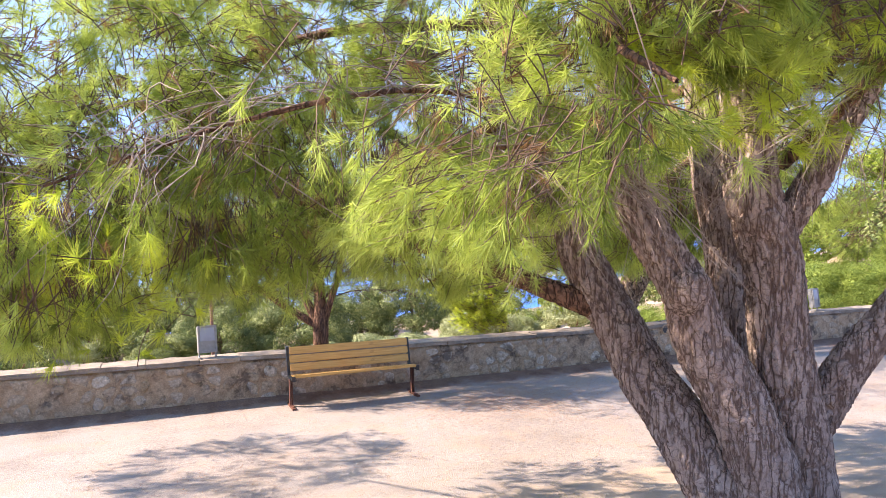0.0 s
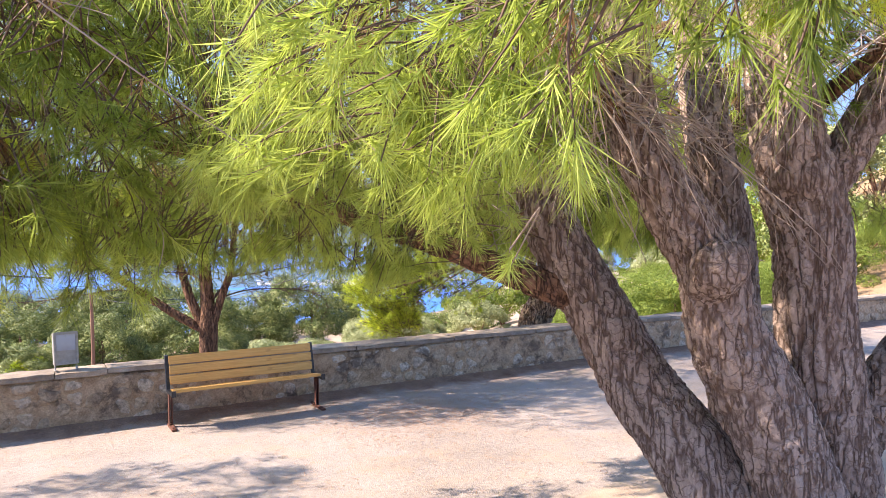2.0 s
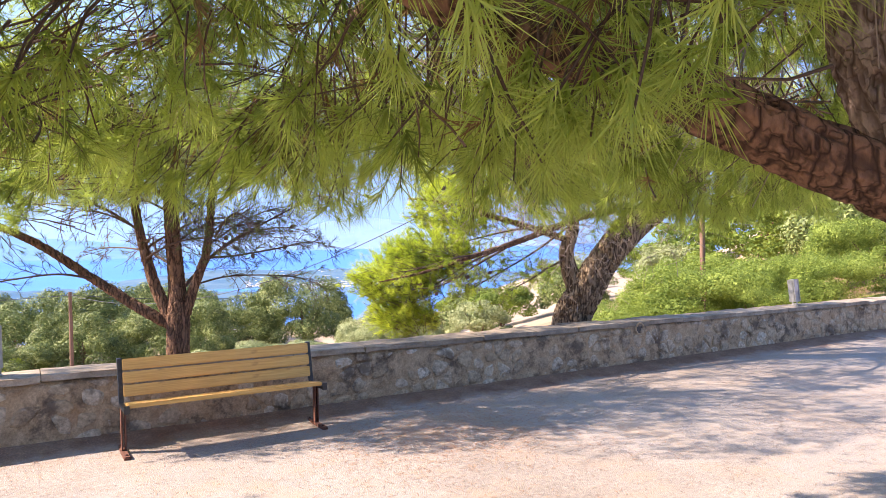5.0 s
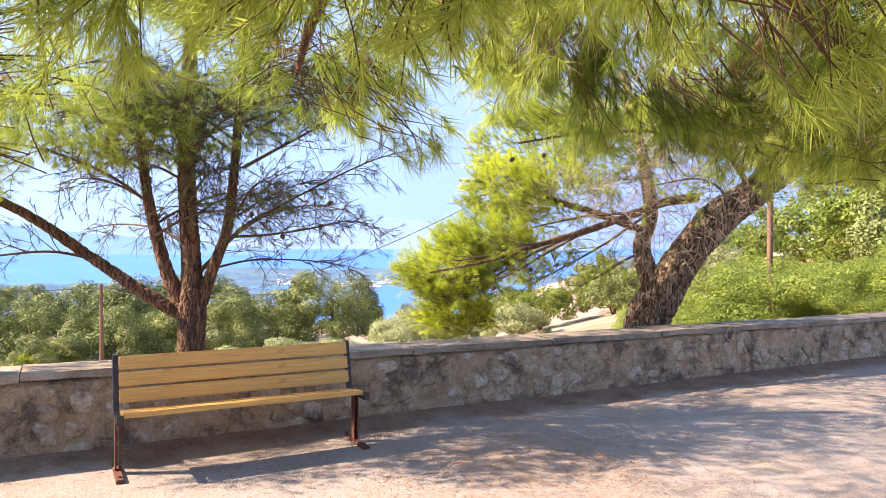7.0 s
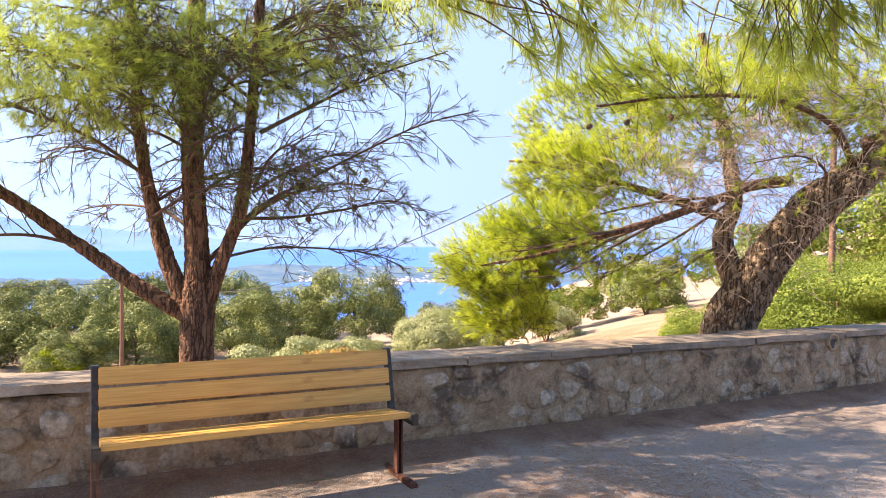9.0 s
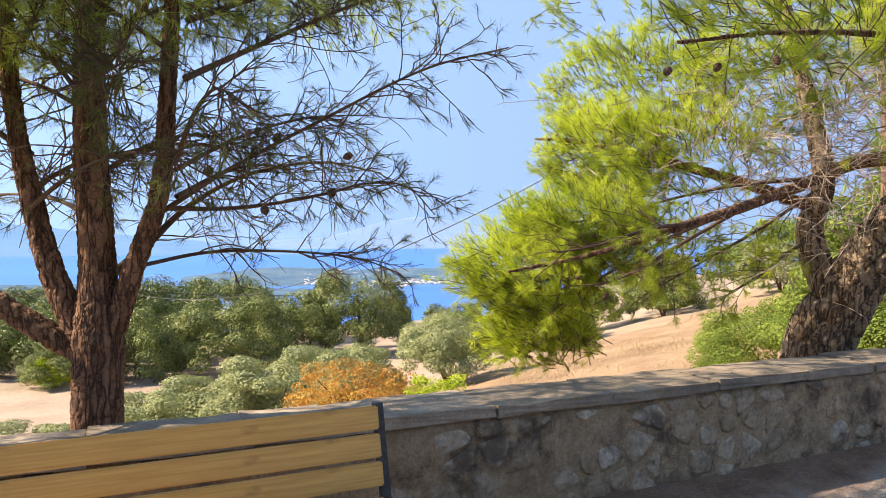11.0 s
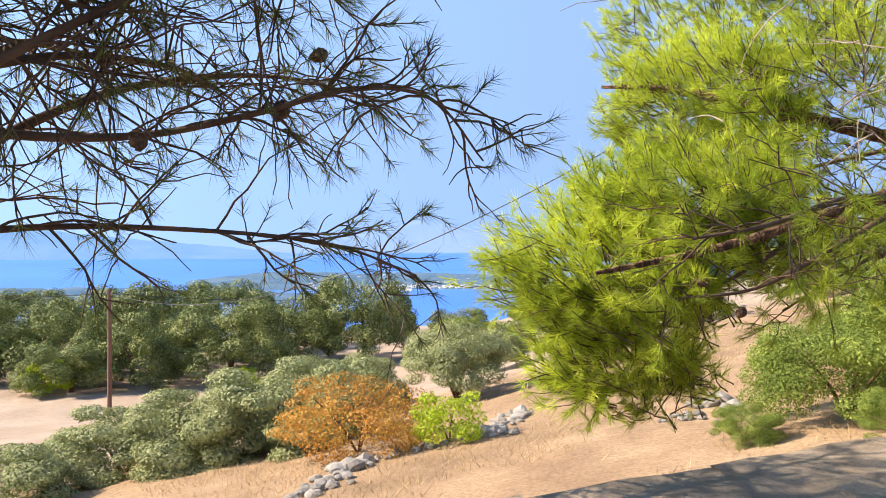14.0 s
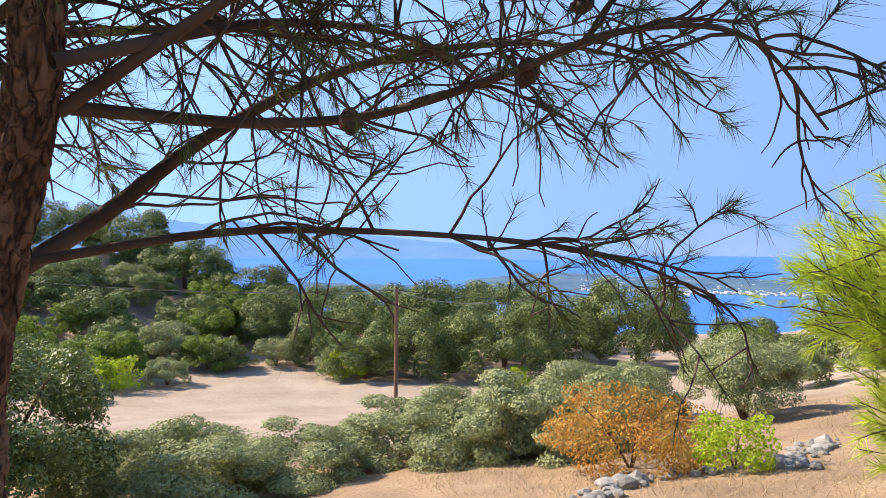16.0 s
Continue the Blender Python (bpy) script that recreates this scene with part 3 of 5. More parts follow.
rng = np.random.default_rng(12)
seeds = []
x = -14.0
while x < 30:
    w = rng.uniform(0.15, 0.31)
    z = 0.0 if rng.random() < 0.5 else -0.06
    while z < 0.6:
        h = rng.uniform(0.10, 0.22)
        seeds.append((x + w * rng.uniform(0.15, 0.85), z + h * rng.uniform(0.3, 0.7)))
        z += h
    x += w * 0.92
seeds = np.array(seeds)
rest = Geo()
near_stones = 0
for p in seeds:
    close = seeds[np.hypot(*(seeds - p).T) < 0.75]
    poly = [np.array(c) for c in ((p[0] - 0.3, 0.02), (p[0] + 0.3, 0.02), (p[0] + 0.3, 0.585), (p[0] - 0.3, 0.585))]
    for q in close:
        if q is not p and np.hypot(*(q - p)) > 1e-6 and poly:
            poly = clip_cell(poly, p, q)
    if len(poly) < 3:
        continue
    c, v, f4, f3 = stone_shape(poly, rng)
    if np.ptp(v[:, 0]) < 0.05 or np.ptp(v[:, 2]) < 0.035 or rng.random() < 0.22:
        continue
    v = v * [1, 1, 1] + [0, WALL_Y, -0.0045 * c[0]]
    if -0.5 < c[0] < 12.2 and near_stones < 298:
        v = v - [c[0], WALL_Y, c[1]]
        ob = part_mesh("stone", make_mesh("stone", v, f4, f3), M_STONE, wall)
        ob.location = (c[0], WALL_Y, c[1])
        near_stones += 1
    else:
        rest.add(v, f4, f3)
ob = part_mesh("rubble_stones", rest.mesh("rubble_stones", "tone"), M_STONE, wall)
ob["kind"] = "stuff"

# coping slabs, each a worn concrete slab with chipped arrises
x = -14.0
while x < 29.8:
    w = rng.uniform(0.38, 0.82)
    bm = bmesh.new()
    box(bm, (0, 0, -0.062), (w - 0.007, WALL_BACK - WALL_Y + 0.055, 0))
    bmesh.ops.subdivide_edges(bm, edges=bm.edges, cuts=3, use_grid_fill=True)
    for vert in bm.verts:
        vert.co += Vector(rng.normal(0, 0.0028, 3))
        if vert.co.z > -0.01 and (vert.co.y < 0.02 or vert.co.y > 0.42 or vert.co.x < 0.01 or vert.co.x > w - 0.02):
            vert.co.z -= abs(rng.normal(0, 0.006))
    slab = part("coping_slab", bm, M_COPING, wall, smooth=False)
    slab.location = (x, WALL_Y - 0.03 + rng.normal(0, 0.004), wall_top(x) - 0.006 + rng.normal(0, 0.003))
    slab.rotation_euler = (rng.normal(0, 0.006), 0.0045, rng.normal(0, 0.004))
    x += w

# drain mouth in the wall
drain = thing("drain_pipe", 9.09, 10.43, 0.525, "dark round drain pipe mouth set in the rubble wall", "drain")
bm = bmesh.new()
ring_verts = []
for r, y in ((0.088, 0.02), (0.085, -0.022), (0.066, -0.026), (0.060, 0.0)):
    ring_verts.append([bm.verts.new((r * (1 + 0.05 * math.sin(3 * i)) * math.cos(i * math.pi / 12), y, r * math.sin(i * math.pi / 12))) for i in range(24)])
for lo, hi in zip(ring_verts, ring_verts[1:]):
    for i in range(24):
        bm.faces.new((lo[i], lo[(i + 1) % 24], hi[(i + 1) % 24], hi[i]))
bmesh.ops.recalc_face_normals(bm, faces=bm.faces)
part("rim", bm, M_MORTAR, drain, "weathered mortar rim", smooth=True)
# flat black disc stands in for the shade inside the pipe
bm = bmesh.new()
bmesh.ops.create_circle(bm, cap_ends=True, segments=24, radius=0.064, matrix=pose(0, -0.003, 0, 90))
part("bore", bm, M_IRON, drain, "flat black disc for the shade inside the pipe")


# ---- bench ----
def park_bench(x0, x1):
    b = thing("park_bench", (x0 + x1) / 2, 9.95, 0, "yellow varnished slatted park bench on rusty iron legs", "bench")

    def slat(name, y, z, depth, height, tilt, label=""):
        bm = bmesh.new()
        half = (x1 - x0) / 2 - 0.018
        box(bm, (-half, -depth / 2, -height / 2), (half, depth / 2, height / 2), 0.006)
        ob = part(name, bm, M_SLAT, b, label)
        ob.location, ob.rotation_euler = (0, y - 9.95, z), (tilt, 0, 0)

    lean = radians(-13)
    for k in range(3):
        z = 0.515 + 0.111 * k
        slat("back_slat", 10.075 + (z - 0.46) * 0.23 - 0.03, z, 0.03, 0.098, lean)
    for k in range(3):
        slat("seat_slat", 9.775 + 0.112 * k, 0.437 - 0.015 * k, 0.104, 0.034, radians(-7.5))
    for x in (x0, x1):
        dx = x - (x0 + x1) / 2
        bm = bmesh.new()
        pts = [(10.058, 0.40), (10.075, 0.46), (10.155, 0.79)]
        prev = None
        for y, z in pts:
            ring4 = [bm.verts.new((sx, y - 9.95 + sy, z)) for sx, sy in ((-0.02, -0.012), (0.02, -0.012), (0.02, 0.03), (-0.02, 0.03))]
            if prev:
                for i in range(4):
                    bm.faces.new((prev[i], prev[(i + 1) % 4], ring4[(i + 1) % 4], ring4[i]))
            else:
                bm.faces.new(ring4[::-1])
            prev = ring4
        bm.faces.new(prev)
        bmesh.ops.recalc_face_normals(bm, faces=bm.faces)
        bmesh.ops.bevel(bm, geom=list(bm.edges), offset=0.004, segments=1, affect="EDGES")
        part("back_post", bm, M_IRON, b, "black painted iron post").location = (dx, 0, 0)
        bm = bmesh.new()
        box(bm, (-0.02, 9.70 - 9.95, 0.385), (0.02, 10.08 - 9.95, 0.415), 0.004)
        box(bm, (-0.022, 9.695 - 9.95, 0.385), (0.022, 9.72 - 9.95, 0.452), 0.004)
        part("seat_bracket", bm, M_IRON, b, "black painted iron bracket").location = (dx, 0, 0)
        for sx in (-0.014, 0.014):
            bm = bmesh.new()
            box(bm, (sx - 0.006, -0.03, 0.03), (sx + 0.006, 0.03, 0.392), 0.002)
            part("leg", bm, M_RUST, b).location = (dx, 0, 0)
        bm = bmesh.new()
        box(bm, (-0.026, -0.25, 0.0), (0.026, 0.24, 0.034), 0.006)
        part("foot", bm, M_RUST, b).location = (dx, 0, 0)
        for y in (-0.19, 0.18):
            bm = bmesh.new()
            bmesh.ops.create_cone(bm, cap_ends=True, segments=6, radius1=0.011, radius2=0.011, depth=0.012, matrix=pose(0, y, 0.039))
            part("bolt", bm, M_RUST, b).location = (dx, 0, 0)
    return b


bench = park_bench(2.525, 4.25)
bench.location.z = float(land(3.4, 9.95)) - 0.004


# ---- floodlights that stand on the wall ----
def floodlight(x, y, z, turn):
    f = thing("floodlight", x, y, z, "grey metal floodlight box standing on the wall coping", "floodlight", "floodlights on the wall")
    f.rotation_euler = (0, 0, radians(turn))
    bm = bmesh.new()
    box(bm, (-0.125, -0.05, 0.06), (0.125, 0.04, 0.43), 0.01)
    body = part("housing", bm, M_METAL, f)
    body.rotation_euler = (radians(-6), 0, 0)
    bm = bmesh.new()
    for lo, hi in (((-0.125, -0.068, 0.06), (-0.10, -0.05, 0.43)), ((0.10, -0.068, 0.06), (0.125, -0.05, 0.43)), ((-0.10, -0.068, 0.40), (0.10, -0.05, 0.43)), ((-0.10, -0.068, 0.06), (0.10, -0.05, 0.09))):
        box(bm, lo, hi, 0.003)
    part("rim", bm, M_METAL, f).rotation_euler = (radians(-6), 0, 0)
    bm = bmesh.new()
    box(bm, (-0.098, -0.060, 0.22), (0.098, -0.051, 0.40), 0.002)
    part("glass", bm, M_LAMPGLASS, f, "pale frosted glass front").rotation_euler = (radians(-6), 0, 0)
    for sx in (-0.11, 0.11):
        bm = bmesh.new()
        box(bm, (sx - 0.012, -0.075, 0.0), (sx + 0.012, 0.06, 0.014), 0.003)
        box(bm, (sx - 0.008, -0.012, 0.012), (sx + 0.008, 0.012, 0.10), 0.002)
        part("foot", bm, M_METAL, f)
    return f


floodlight(1.52, 10.62, float(wall_top(1.52)) - 0.004, 8)
floodlight(12.84, 10.62, float(wall_top(12.84)) - 0.004, 18)


# ---- pines ----
def path_off(p, line):
    """The distance of points from a line of straight pieces."""
    best = np.full(len(p), 1e9)
    for a, b in zip(line, line[1:]):
        a, b = np.array(a), np.array(b)
        t = np.clip(((p - a) @ (b - a)) / ((b - a) @ (b - a)), 0, 1)
        best = np.minimum(best, np.linalg.norm(p - a - t[:, None] * (b - a), axis=1))
    return best


CLEAR = [(0.6, -0.9, 2.1), (0.83, 0.16, 2.18), (1.17, 1.32, 2.0), (1.57, 2.55, 1.8), (2.02, 4.27, 1.58), (2.4, 5.52, 1.45), (3.1, 7.2, 1.45), (4.0, 9.5, 1.38)]


def twig_line(rng, start, way, length, bend, n=6):
    """A crooked twig that leaves along way and turns towards bend."""
    p, d = [np.array(start, float)], np.array(way, float) / np.linalg.norm(way)
    for k in range(n - 1):
        d = d + np.array(bend) * 0.28 + rng.normal(0, 0.16, 3)
        d /= np.linalg.norm(d)
        p.append(p[-1] + d * length / (n - 1))
    return np.array(p)


def cone_mesh():
    g = Geo()
    v, f = [], []
    for r in range(9):
        s = r / 8
        rad = 0.026 * math.sin(math.pi * (0.12 + 0.86 * s)) ** 0.8 + 0.001
        for i in range(10):
            a = 2 * math.pi * (i + 0.5 * (r % 2)) / 10
            rr = rad * (1.12 if i % 2 == r % 2 else 0.86)
            v.append((rr * math.cos(a), rr * math.sin(a), -0.085 * s))
    for r in range(8):
        for i in range(10):
            f.append((r * 10 + i, r * 10 + (i + 1) % 10, (r + 1) * 10 + (i + 1) % 10, (r + 1) * 10 + i))
    return make_mesh("pine_cone", v, f, None, False)


CONE = cone_mesh()
CONE.materials.append(M_CONE)


def cones(parent, places, rng):
    for p in places:
        ob = new("pine_cone", CONE)
        ob.parent = parent
        ob.location = Vector(p) - parent.location
        ob.rotation_euler = rng.uniform(-1.2, 1.2, 3)
        ob.scale = (0.8, 0.8, 0.72)


def part_at(name, me, material, parent, label=""):
    """A part whose mesh is in world metres, under a thing that stands elsewhere."""
    ob = part_mesh(name, me, material, parent, label)
    ob.location = -parent.location
    return ob


def in_blobs(rng, blobs, per):
    """Points in the outer shells of uneven lobes, with the way out of each."""
    at, out = [], []
    for (x, y, z, rx, ry, rz), n in zip(blobs, per):
        u = unit(rng, n)
        s = rng.uniform(0.55, 1.0, n) ** 0.6
        lump = 0.72 + 0.55 * fnoise(u[:, 0] * 2.3 + x, u[:, 1] * 2.3 + u[:, 2] * 1.7 + y, int(z * 10) + 3, 3)
        at.append(np.array([x, y, z]) + u * np.array([rx, ry, rz]) * (s * lump)[:, None])
        out.append(u)
    return np.concatenate(at), np.concatenate(out)


# the great pine beside the path
rng = np.random.default_rng(31)
BASE = (3.95, 3.30, float(land(3.95, 3.3)))
pine = thing("pine_tree", *BASE, "old many-stemmed pine with grey fissured bark and drooping boughs", "pine tree")
PINE_STEMS = [
    ([(3.98, 3.20, 0.1), (3.82, 3.28, 0.6), (3.69, 3.42, 0.93), (3.60, 3.53, 1.16), (3.505, 3.69, 1.40), (3.42, 3.84, 1.70), (3.32, 3.98, 2.0), (3.27, 4.03, 2.2), (3.24, 4.05, 2.45), (3.12, 4.15, 3.0), (2.9, 4.4, 3.8)], (0.21, 0.18, 0.16, 0.138, 0.122, 0.105, 0.08)),
    ([(4.06, 3.10, 0.1), (3.92, 3.12, 0.7), (3.80, 3.16, 1.08), (3.72, 3.19, 1.31), (3.62, 3.22, 1.5), (3.53, 3.245, 1.67), (3.43, 3.23, 1.93), (3.33, 3.27, 2.1), (3.245, 3.305, 2.25), (3.17, 3.36, 2.5), (3.05, 3.3, 3.2), (2.9, 3.0, 4.1)], (0.19, 0.175, 0.165, 0.152, 0.122, 0.105, 0.09, 0.07)),
    ([(4.22, 3.26, 0.1), (4.20, 3.24, 0.7), (4.15, 3.21, 1.1), (4.11, 3.205, 1.32), (4.04, 3.20, 1.65), (4.0, 3.18, 2.0), (3.93, 3.19, 2.25), (3.86, 3.2, 2.5), (3.85, 3.25, 3.2), (3.8, 3.4, 4.3)], (0.26, 0.20, 0.172, 0.152, 0.152, 0.13, 0.09)),
    ([(4.3, 3.75, 0.1), (4.33, 3.82, 0.9), (4.30, 3.84, 1.9), (4.26, 3.87, 2.3), (4.2, 3.9, 2.7), (4.25, 4.1, 3.9)], (0.17, 0.14, 0.13, 0.12, 0.08)),
    ([(4.2, 3.28, 0.95), (4.33, 3.16, 1.24), (4.42, 3.06, 1.48), (4.6, 2.92, 1.78), (4.95, 2.72, 2.3), (5.5, 2.5, 2.9)], (0.13, 0.115, 0.105, 0.09, 0.05)),
    ([(3.99, 3.19, 2.05), (4.05, 3.13, 2.28), (4.16, 3.05, 2.5), (4.4, 2.9, 3.0), (4.8, 2.7, 3.7)], (0.085, 0.088, 0.08, 0.06, 0.04)),
]
trunk_names = ("trunk", "trunk", "trunk", "trunk", "limb", "limb")
for n, ((line, rad), nm) in enumerate(zip(PINE_STEMS, trunk_names)):
    g = Geo()
    rows_n = 300
    pts = curve(line, rows_n)
    tube(g, pts, np.interp(np.linspace(0, 1, rows_n), np.linspace(0, 1, len(rad)), rad), 112 if nm == "trunk" else 70, seed=n * 13 + 2, relief=0.017, plate=0.03, wobble=0.07)
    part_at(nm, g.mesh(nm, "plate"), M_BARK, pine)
# the knots of old lopped boughs
for n, (line, big) in enumerate((([(3.41, 3.20, 1.89), (3.35, 3.11, 1.935), (3.305, 3.05, 1.95)], 1.0), ([(3.92, 3.18, 2.26), (3.84, 3.12, 2.29), (3.79, 3.08, 2.30)], 1.1))):
    g = Geo()
    tube(g, curve(line, 26), big * np.interp(np.linspace(0, 1, 26), (0, 0.45, 0.75, 0.92, 1), (0.115, 0.105, 0.085, 0.045, 0.002)), 60, 77 + n, 0.006, 0.02, 0.22)
    part_at("knot", g.mesh("knot", "plate"), M_BARK, pine)

PINE_BOUGHS = [
    [(3.40, 3.87, 1.74), (3.22, 3.95, 1.83), (3.02, 4.05, 1.92), (2.77, 4.16, 2.03), (2.4, 4.28, 2.16), (1.9, 4.45, 2.4), (1.2, 4.7, 2.6), (0.2, 5.1, 2.7), (-1.2, 5.5, 2.6)],
    [(3.2, 4.05, 2.85), (2.6, 3.7, 2.95), (1.9, 3.3, 2.9), (1.2, 3.4, 2.75), (0.4, 3.8, 2.5)],
    [(3.1, 4.2, 3.1), (3.0, 5.0, 2.9), (2.9, 5.9, 2.6), (2.9, 6.8, 2.35), (3.0, 7.4, 2.25)],
    [(3.25, 3.35, 2.9), (2.7, 2.7, 3.0), (2.3, 2.2, 2.85), (2.2, 1.8, 2.65)],
    [(4.3, 3.4, 3.0), (4.9, 4.4, 3.0), (5.2, 5.6, 2.7), (5.3, 6.6, 2.5)],
    [(4.35, 3.5, 3.3), (5.4, 3.3, 3.4), (6.6, 3.4, 3.2), (7.8, 3.8, 2.8)],
    [(4.35, 3.9, 3.2), (4.2, 5.2, 3.2), (4.0, 6.4, 2.9), (4.2, 7.3, 2.6)],
    # outer end is out of view, added to carry the sprays that shade the yard
    [(2.95, 4.4, 3.6), (1.9, 5.0, 3.6), (0.9, 5.8, 3.3), (-0.4, 7.3, 3.2), (-2.2, 9.6, 3.2)],
    [(3.35, 3.38, 2.35), (3.05, 3.3, 2.5), (2.6, 3.1, 2.62), (2.1, 2.9, 2.6)],
    [(4.2, 3.3, 2.6), (4.0, 2.7, 2.85), (3.6, 2.2, 2.9), (3.2, 1.9, 2.8)],
    [(3.0, 3.2, 4.0), (1.8, 2.8, 4.4), (0.6, 3.6, 4.2)],
    [(4.35, 4.0, 3.8), (4.6, 5.6, 4.2), (4.8, 6.8, 3.9)],
]
for n, line in enumerate(PINE_BOUGHS):
    g = Geo()
    pts = curve(line, 140 if n == 0 else 70)
    r0 = (0.068, 0.012, 0.045, 0.025, 0.045, 0.045, 0.04, 0.03, 0.022, 0.03, 0.018, 0.035)[n]
    tube(g, pts, r0 * (1 - np.linspace(0, 1, len(pts))) ** 0.8 + 0.006, 56 if n == 0 else 20, n + 50, 0.011 if n == 0 else 0.006, 0.03, 0.1)
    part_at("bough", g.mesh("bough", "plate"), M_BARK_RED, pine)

# twigs hang from the boughs and carry the brushes of needles
limb_pts = np.vstack([curve(l, 60)[12:] for l in PINE_BOUGHS])


def roof_low(x, y):
    """How low the drooping twigs hang over the yard."""
    low = 1.98 + 0.5 * (fnoise(x * 0.9, y * 0.9, 71, 3) - 0.5)
    low = low + 0.58 * smooth((x - 1.85) / 0.5) * smooth((3.5 - y) / 0.5)
    low = low - 0.26 * smooth((1.1 - x) / 1.0) - 0.08 * smooth((y - 5.4) / 0.8)
    low = low - 0.2 * smooth((5.7 - y) / 0.8) * smooth((2.9 - x) / 0.6) * smooth((y - 3.3) / 0.6)
    return low + 0.55 * smooth((x - 2.45) / 0.8) * smooth((4.9 - y) / 1.2)


n = 21000
cx = rng.uniform(-2.2, 8.6, n)
cy = rng.uniform(1.3, 7.7, n)
keep = ((cx - 2.9) / 5.8) ** 2 + ((cy - 4.3) / np.where(cy < 4.3, 3.2, 3.3)) ** 2 < 1
keep &= cy > 1.55 + 1.15 * np.clip(2.1 - cx, 0, 1.7)
cx, cy = cx[keep], cy[keep]
low = roof_low(cx, cy)
cz = low + rng.exponential(0.48, len(cx)) * np.where(cx < 1.5, 1.6, 1.0) + 0.02
high = rng.random(len(cx)) < np.where(cx < 1.6, 0.14, 0.2)
cz = np.where(high, rng.uniform(2.4, 4.3, len(cx)), np.minimum(cz, 4.2))
tips = np.stack([cx, cy, cz], -1)
# dense sprays that hang forward over the yard
# the lobe at y 9.5 hangs out of view, added to shade the yard
sprays, _ = in_blobs(rng, [(2.4, 2.2, 3.1, 0.7, 0.5, 0.4), (2.9, 2.2, 3.1, 0.6, 0.45, 0.36), (1.78, 2.85, 2.25, 0.3, 0.7, 0.22), (1.2, 3.7, 2.35, 0.6, 0.5, 0.35), (0.5, 4.2, 2.4, 0.6, 0.6, 0.5), (3.3, 2.3, 3.15, 0.7, 0.5, 0.4), (-2.2, 9.5, 3.2, 1.6, 1.1, 0.6), (0.0, 4.8, 3.1, 1.6, 1.2, 0.6), (1.4, 4.5, 3.3, 1.2, 1.0, 0.5), (-1.5, 5.3, 2.6, 1.2, 1.0, 0.5), (0.6, 4.4, 2.75, 1.0, 0.7, 0.4), (2.5, 6.2, 2.3, 1.2, 0.7, 0.28), (4.2, 6.6, 2.3, 1.2, 0.7, 0.28), (3.4, 7.2, 2.45, 1.2, 0.5, 0.25), (1.2, 6.3, 2.25, 0.9, 0.6, 0.28), (5.6, 6.4, 2.4, 1.1, 0.7, 0.3), (0.3, 3.7, 2.05, 0.55, 0.5, 0.3), (-0.3, 4.5, 2.15, 0.8, 0.6, 0.4), (2.0, 5.2, 2.85, 1.1, 0.9, 0.4), (3.6, 5.6, 2.95, 1.1, 0.9, 0.4), (3.9, 4.9, 2.75, 0.7, 0.6, 0.4), (4.7, 4.6, 2.6, 0.7, 0.6, 0.5), (5.6, 5.4, 2.6, 0.9, 0.8, 0.5), (1.7, 4.3, 3.35, 0.9, 0.8, 0.5), (0.6, 5.1, 3.45, 0.9, 0.8, 0.5)], (420, 340, 200, 260, 240, 260, 520, 360, 320, 280, 260, 330, 330, 280, 220, 280, 170, 220, 420, 360, 200, 260, 260, 400, 300))
tips = np.vstack([tips, sprays])
gap = fnoise(tips[:, 0] * 1.3 + tips[:, 2], tips[:, 1] * 1.3 - tips[:, 2] * 0.7, 88, 3) > 0.455
gap[-len(sprays):] = True
tips = tips[gap]
# the tips gather into clumps, with gaps of sky between
heart = tips[rng.choice(len(tips), 950, replace=False)]
nearest = np.concatenate([np.argmin(((block[:, None] - heart[None]) ** 2).sum(2), 1) for block in np.array_split(tips, 12)])
pull = rng.uniform(0.45, 0.75, (len(tips), 1))
tips = heart[nearest] + (tips - heart[nearest]) * pull
clump_tone = np.clip(rng.beta(1.5, 1.3, len(heart)), 0.02, 0.98)
clump_way = rng.normal(0, 0.3, (len(heart), 3))
free = path_off(tips, CLEAR) > 0.45
# nothing hangs in front of the stems up to head height
free &= ~((np.hypot(tips[:, 0] - 3.4, tips[:, 1] - 3.1) < 1.05) & (tips[:, 2] < 2.42) & (tips[:, 0] - 0.6 * tips[:, 1] > 0.75))
tips, nearest = tips[free], nearest[free]
twigs, dead, brush_at, brush_way, tone, old_at, old_way = Geo(), Geo(), [], [], [], [], []
for p, c in zip(tips, nearest):
    near_pt = limb_pts[np.argmin(((limb_pts - p) ** 2).sum(1))]
    way = p - near_pt
    reach = np.linalg.norm(way) + 1e-6
    way = way / reach * 0.7 + clump_way[c] + rng.normal(0, 0.22, 3) + np.array([0, 0, -0.35])
    way /= np.linalg.norm(way)
    length = min(0.36, max(0.18, reach * 0.6)) * rng.uniform(0.7, 1.15)
    line = twig_line(rng, p - way * length, way + np.array([0, 0, 0.25]), length, (0, 0, -0.35), 4)
    tube(twigs, line, np.linspace(0.0032, 0.0016, 4), 3)
    d = line[-1] - line[-2]
    t0 = clump_tone[c] + rng.normal(0, 0.1)
    for s in (1.0, 0.78) if rng.random() < 0.7 else (1.0,):
        q = line[0] + (line[-1] - line[0]) * s if s < 1 else line[-1]
        brush_at.append(q + rng.normal(0, 0.02, 3) * (s < 1))
        brush_way.append(d / np.linalg.norm(d) + rng.normal(0, 0.25, 3))
        tone.append(t0 + (0.14 if s == 1 else -0.12))
    if rng.random() < 0.16:
        old_at.append(line[1] + rng.normal(0, 0.02, 3))
        old_way.append(d / np.linalg.norm(d) + np.array([0, 0, -0.7]))
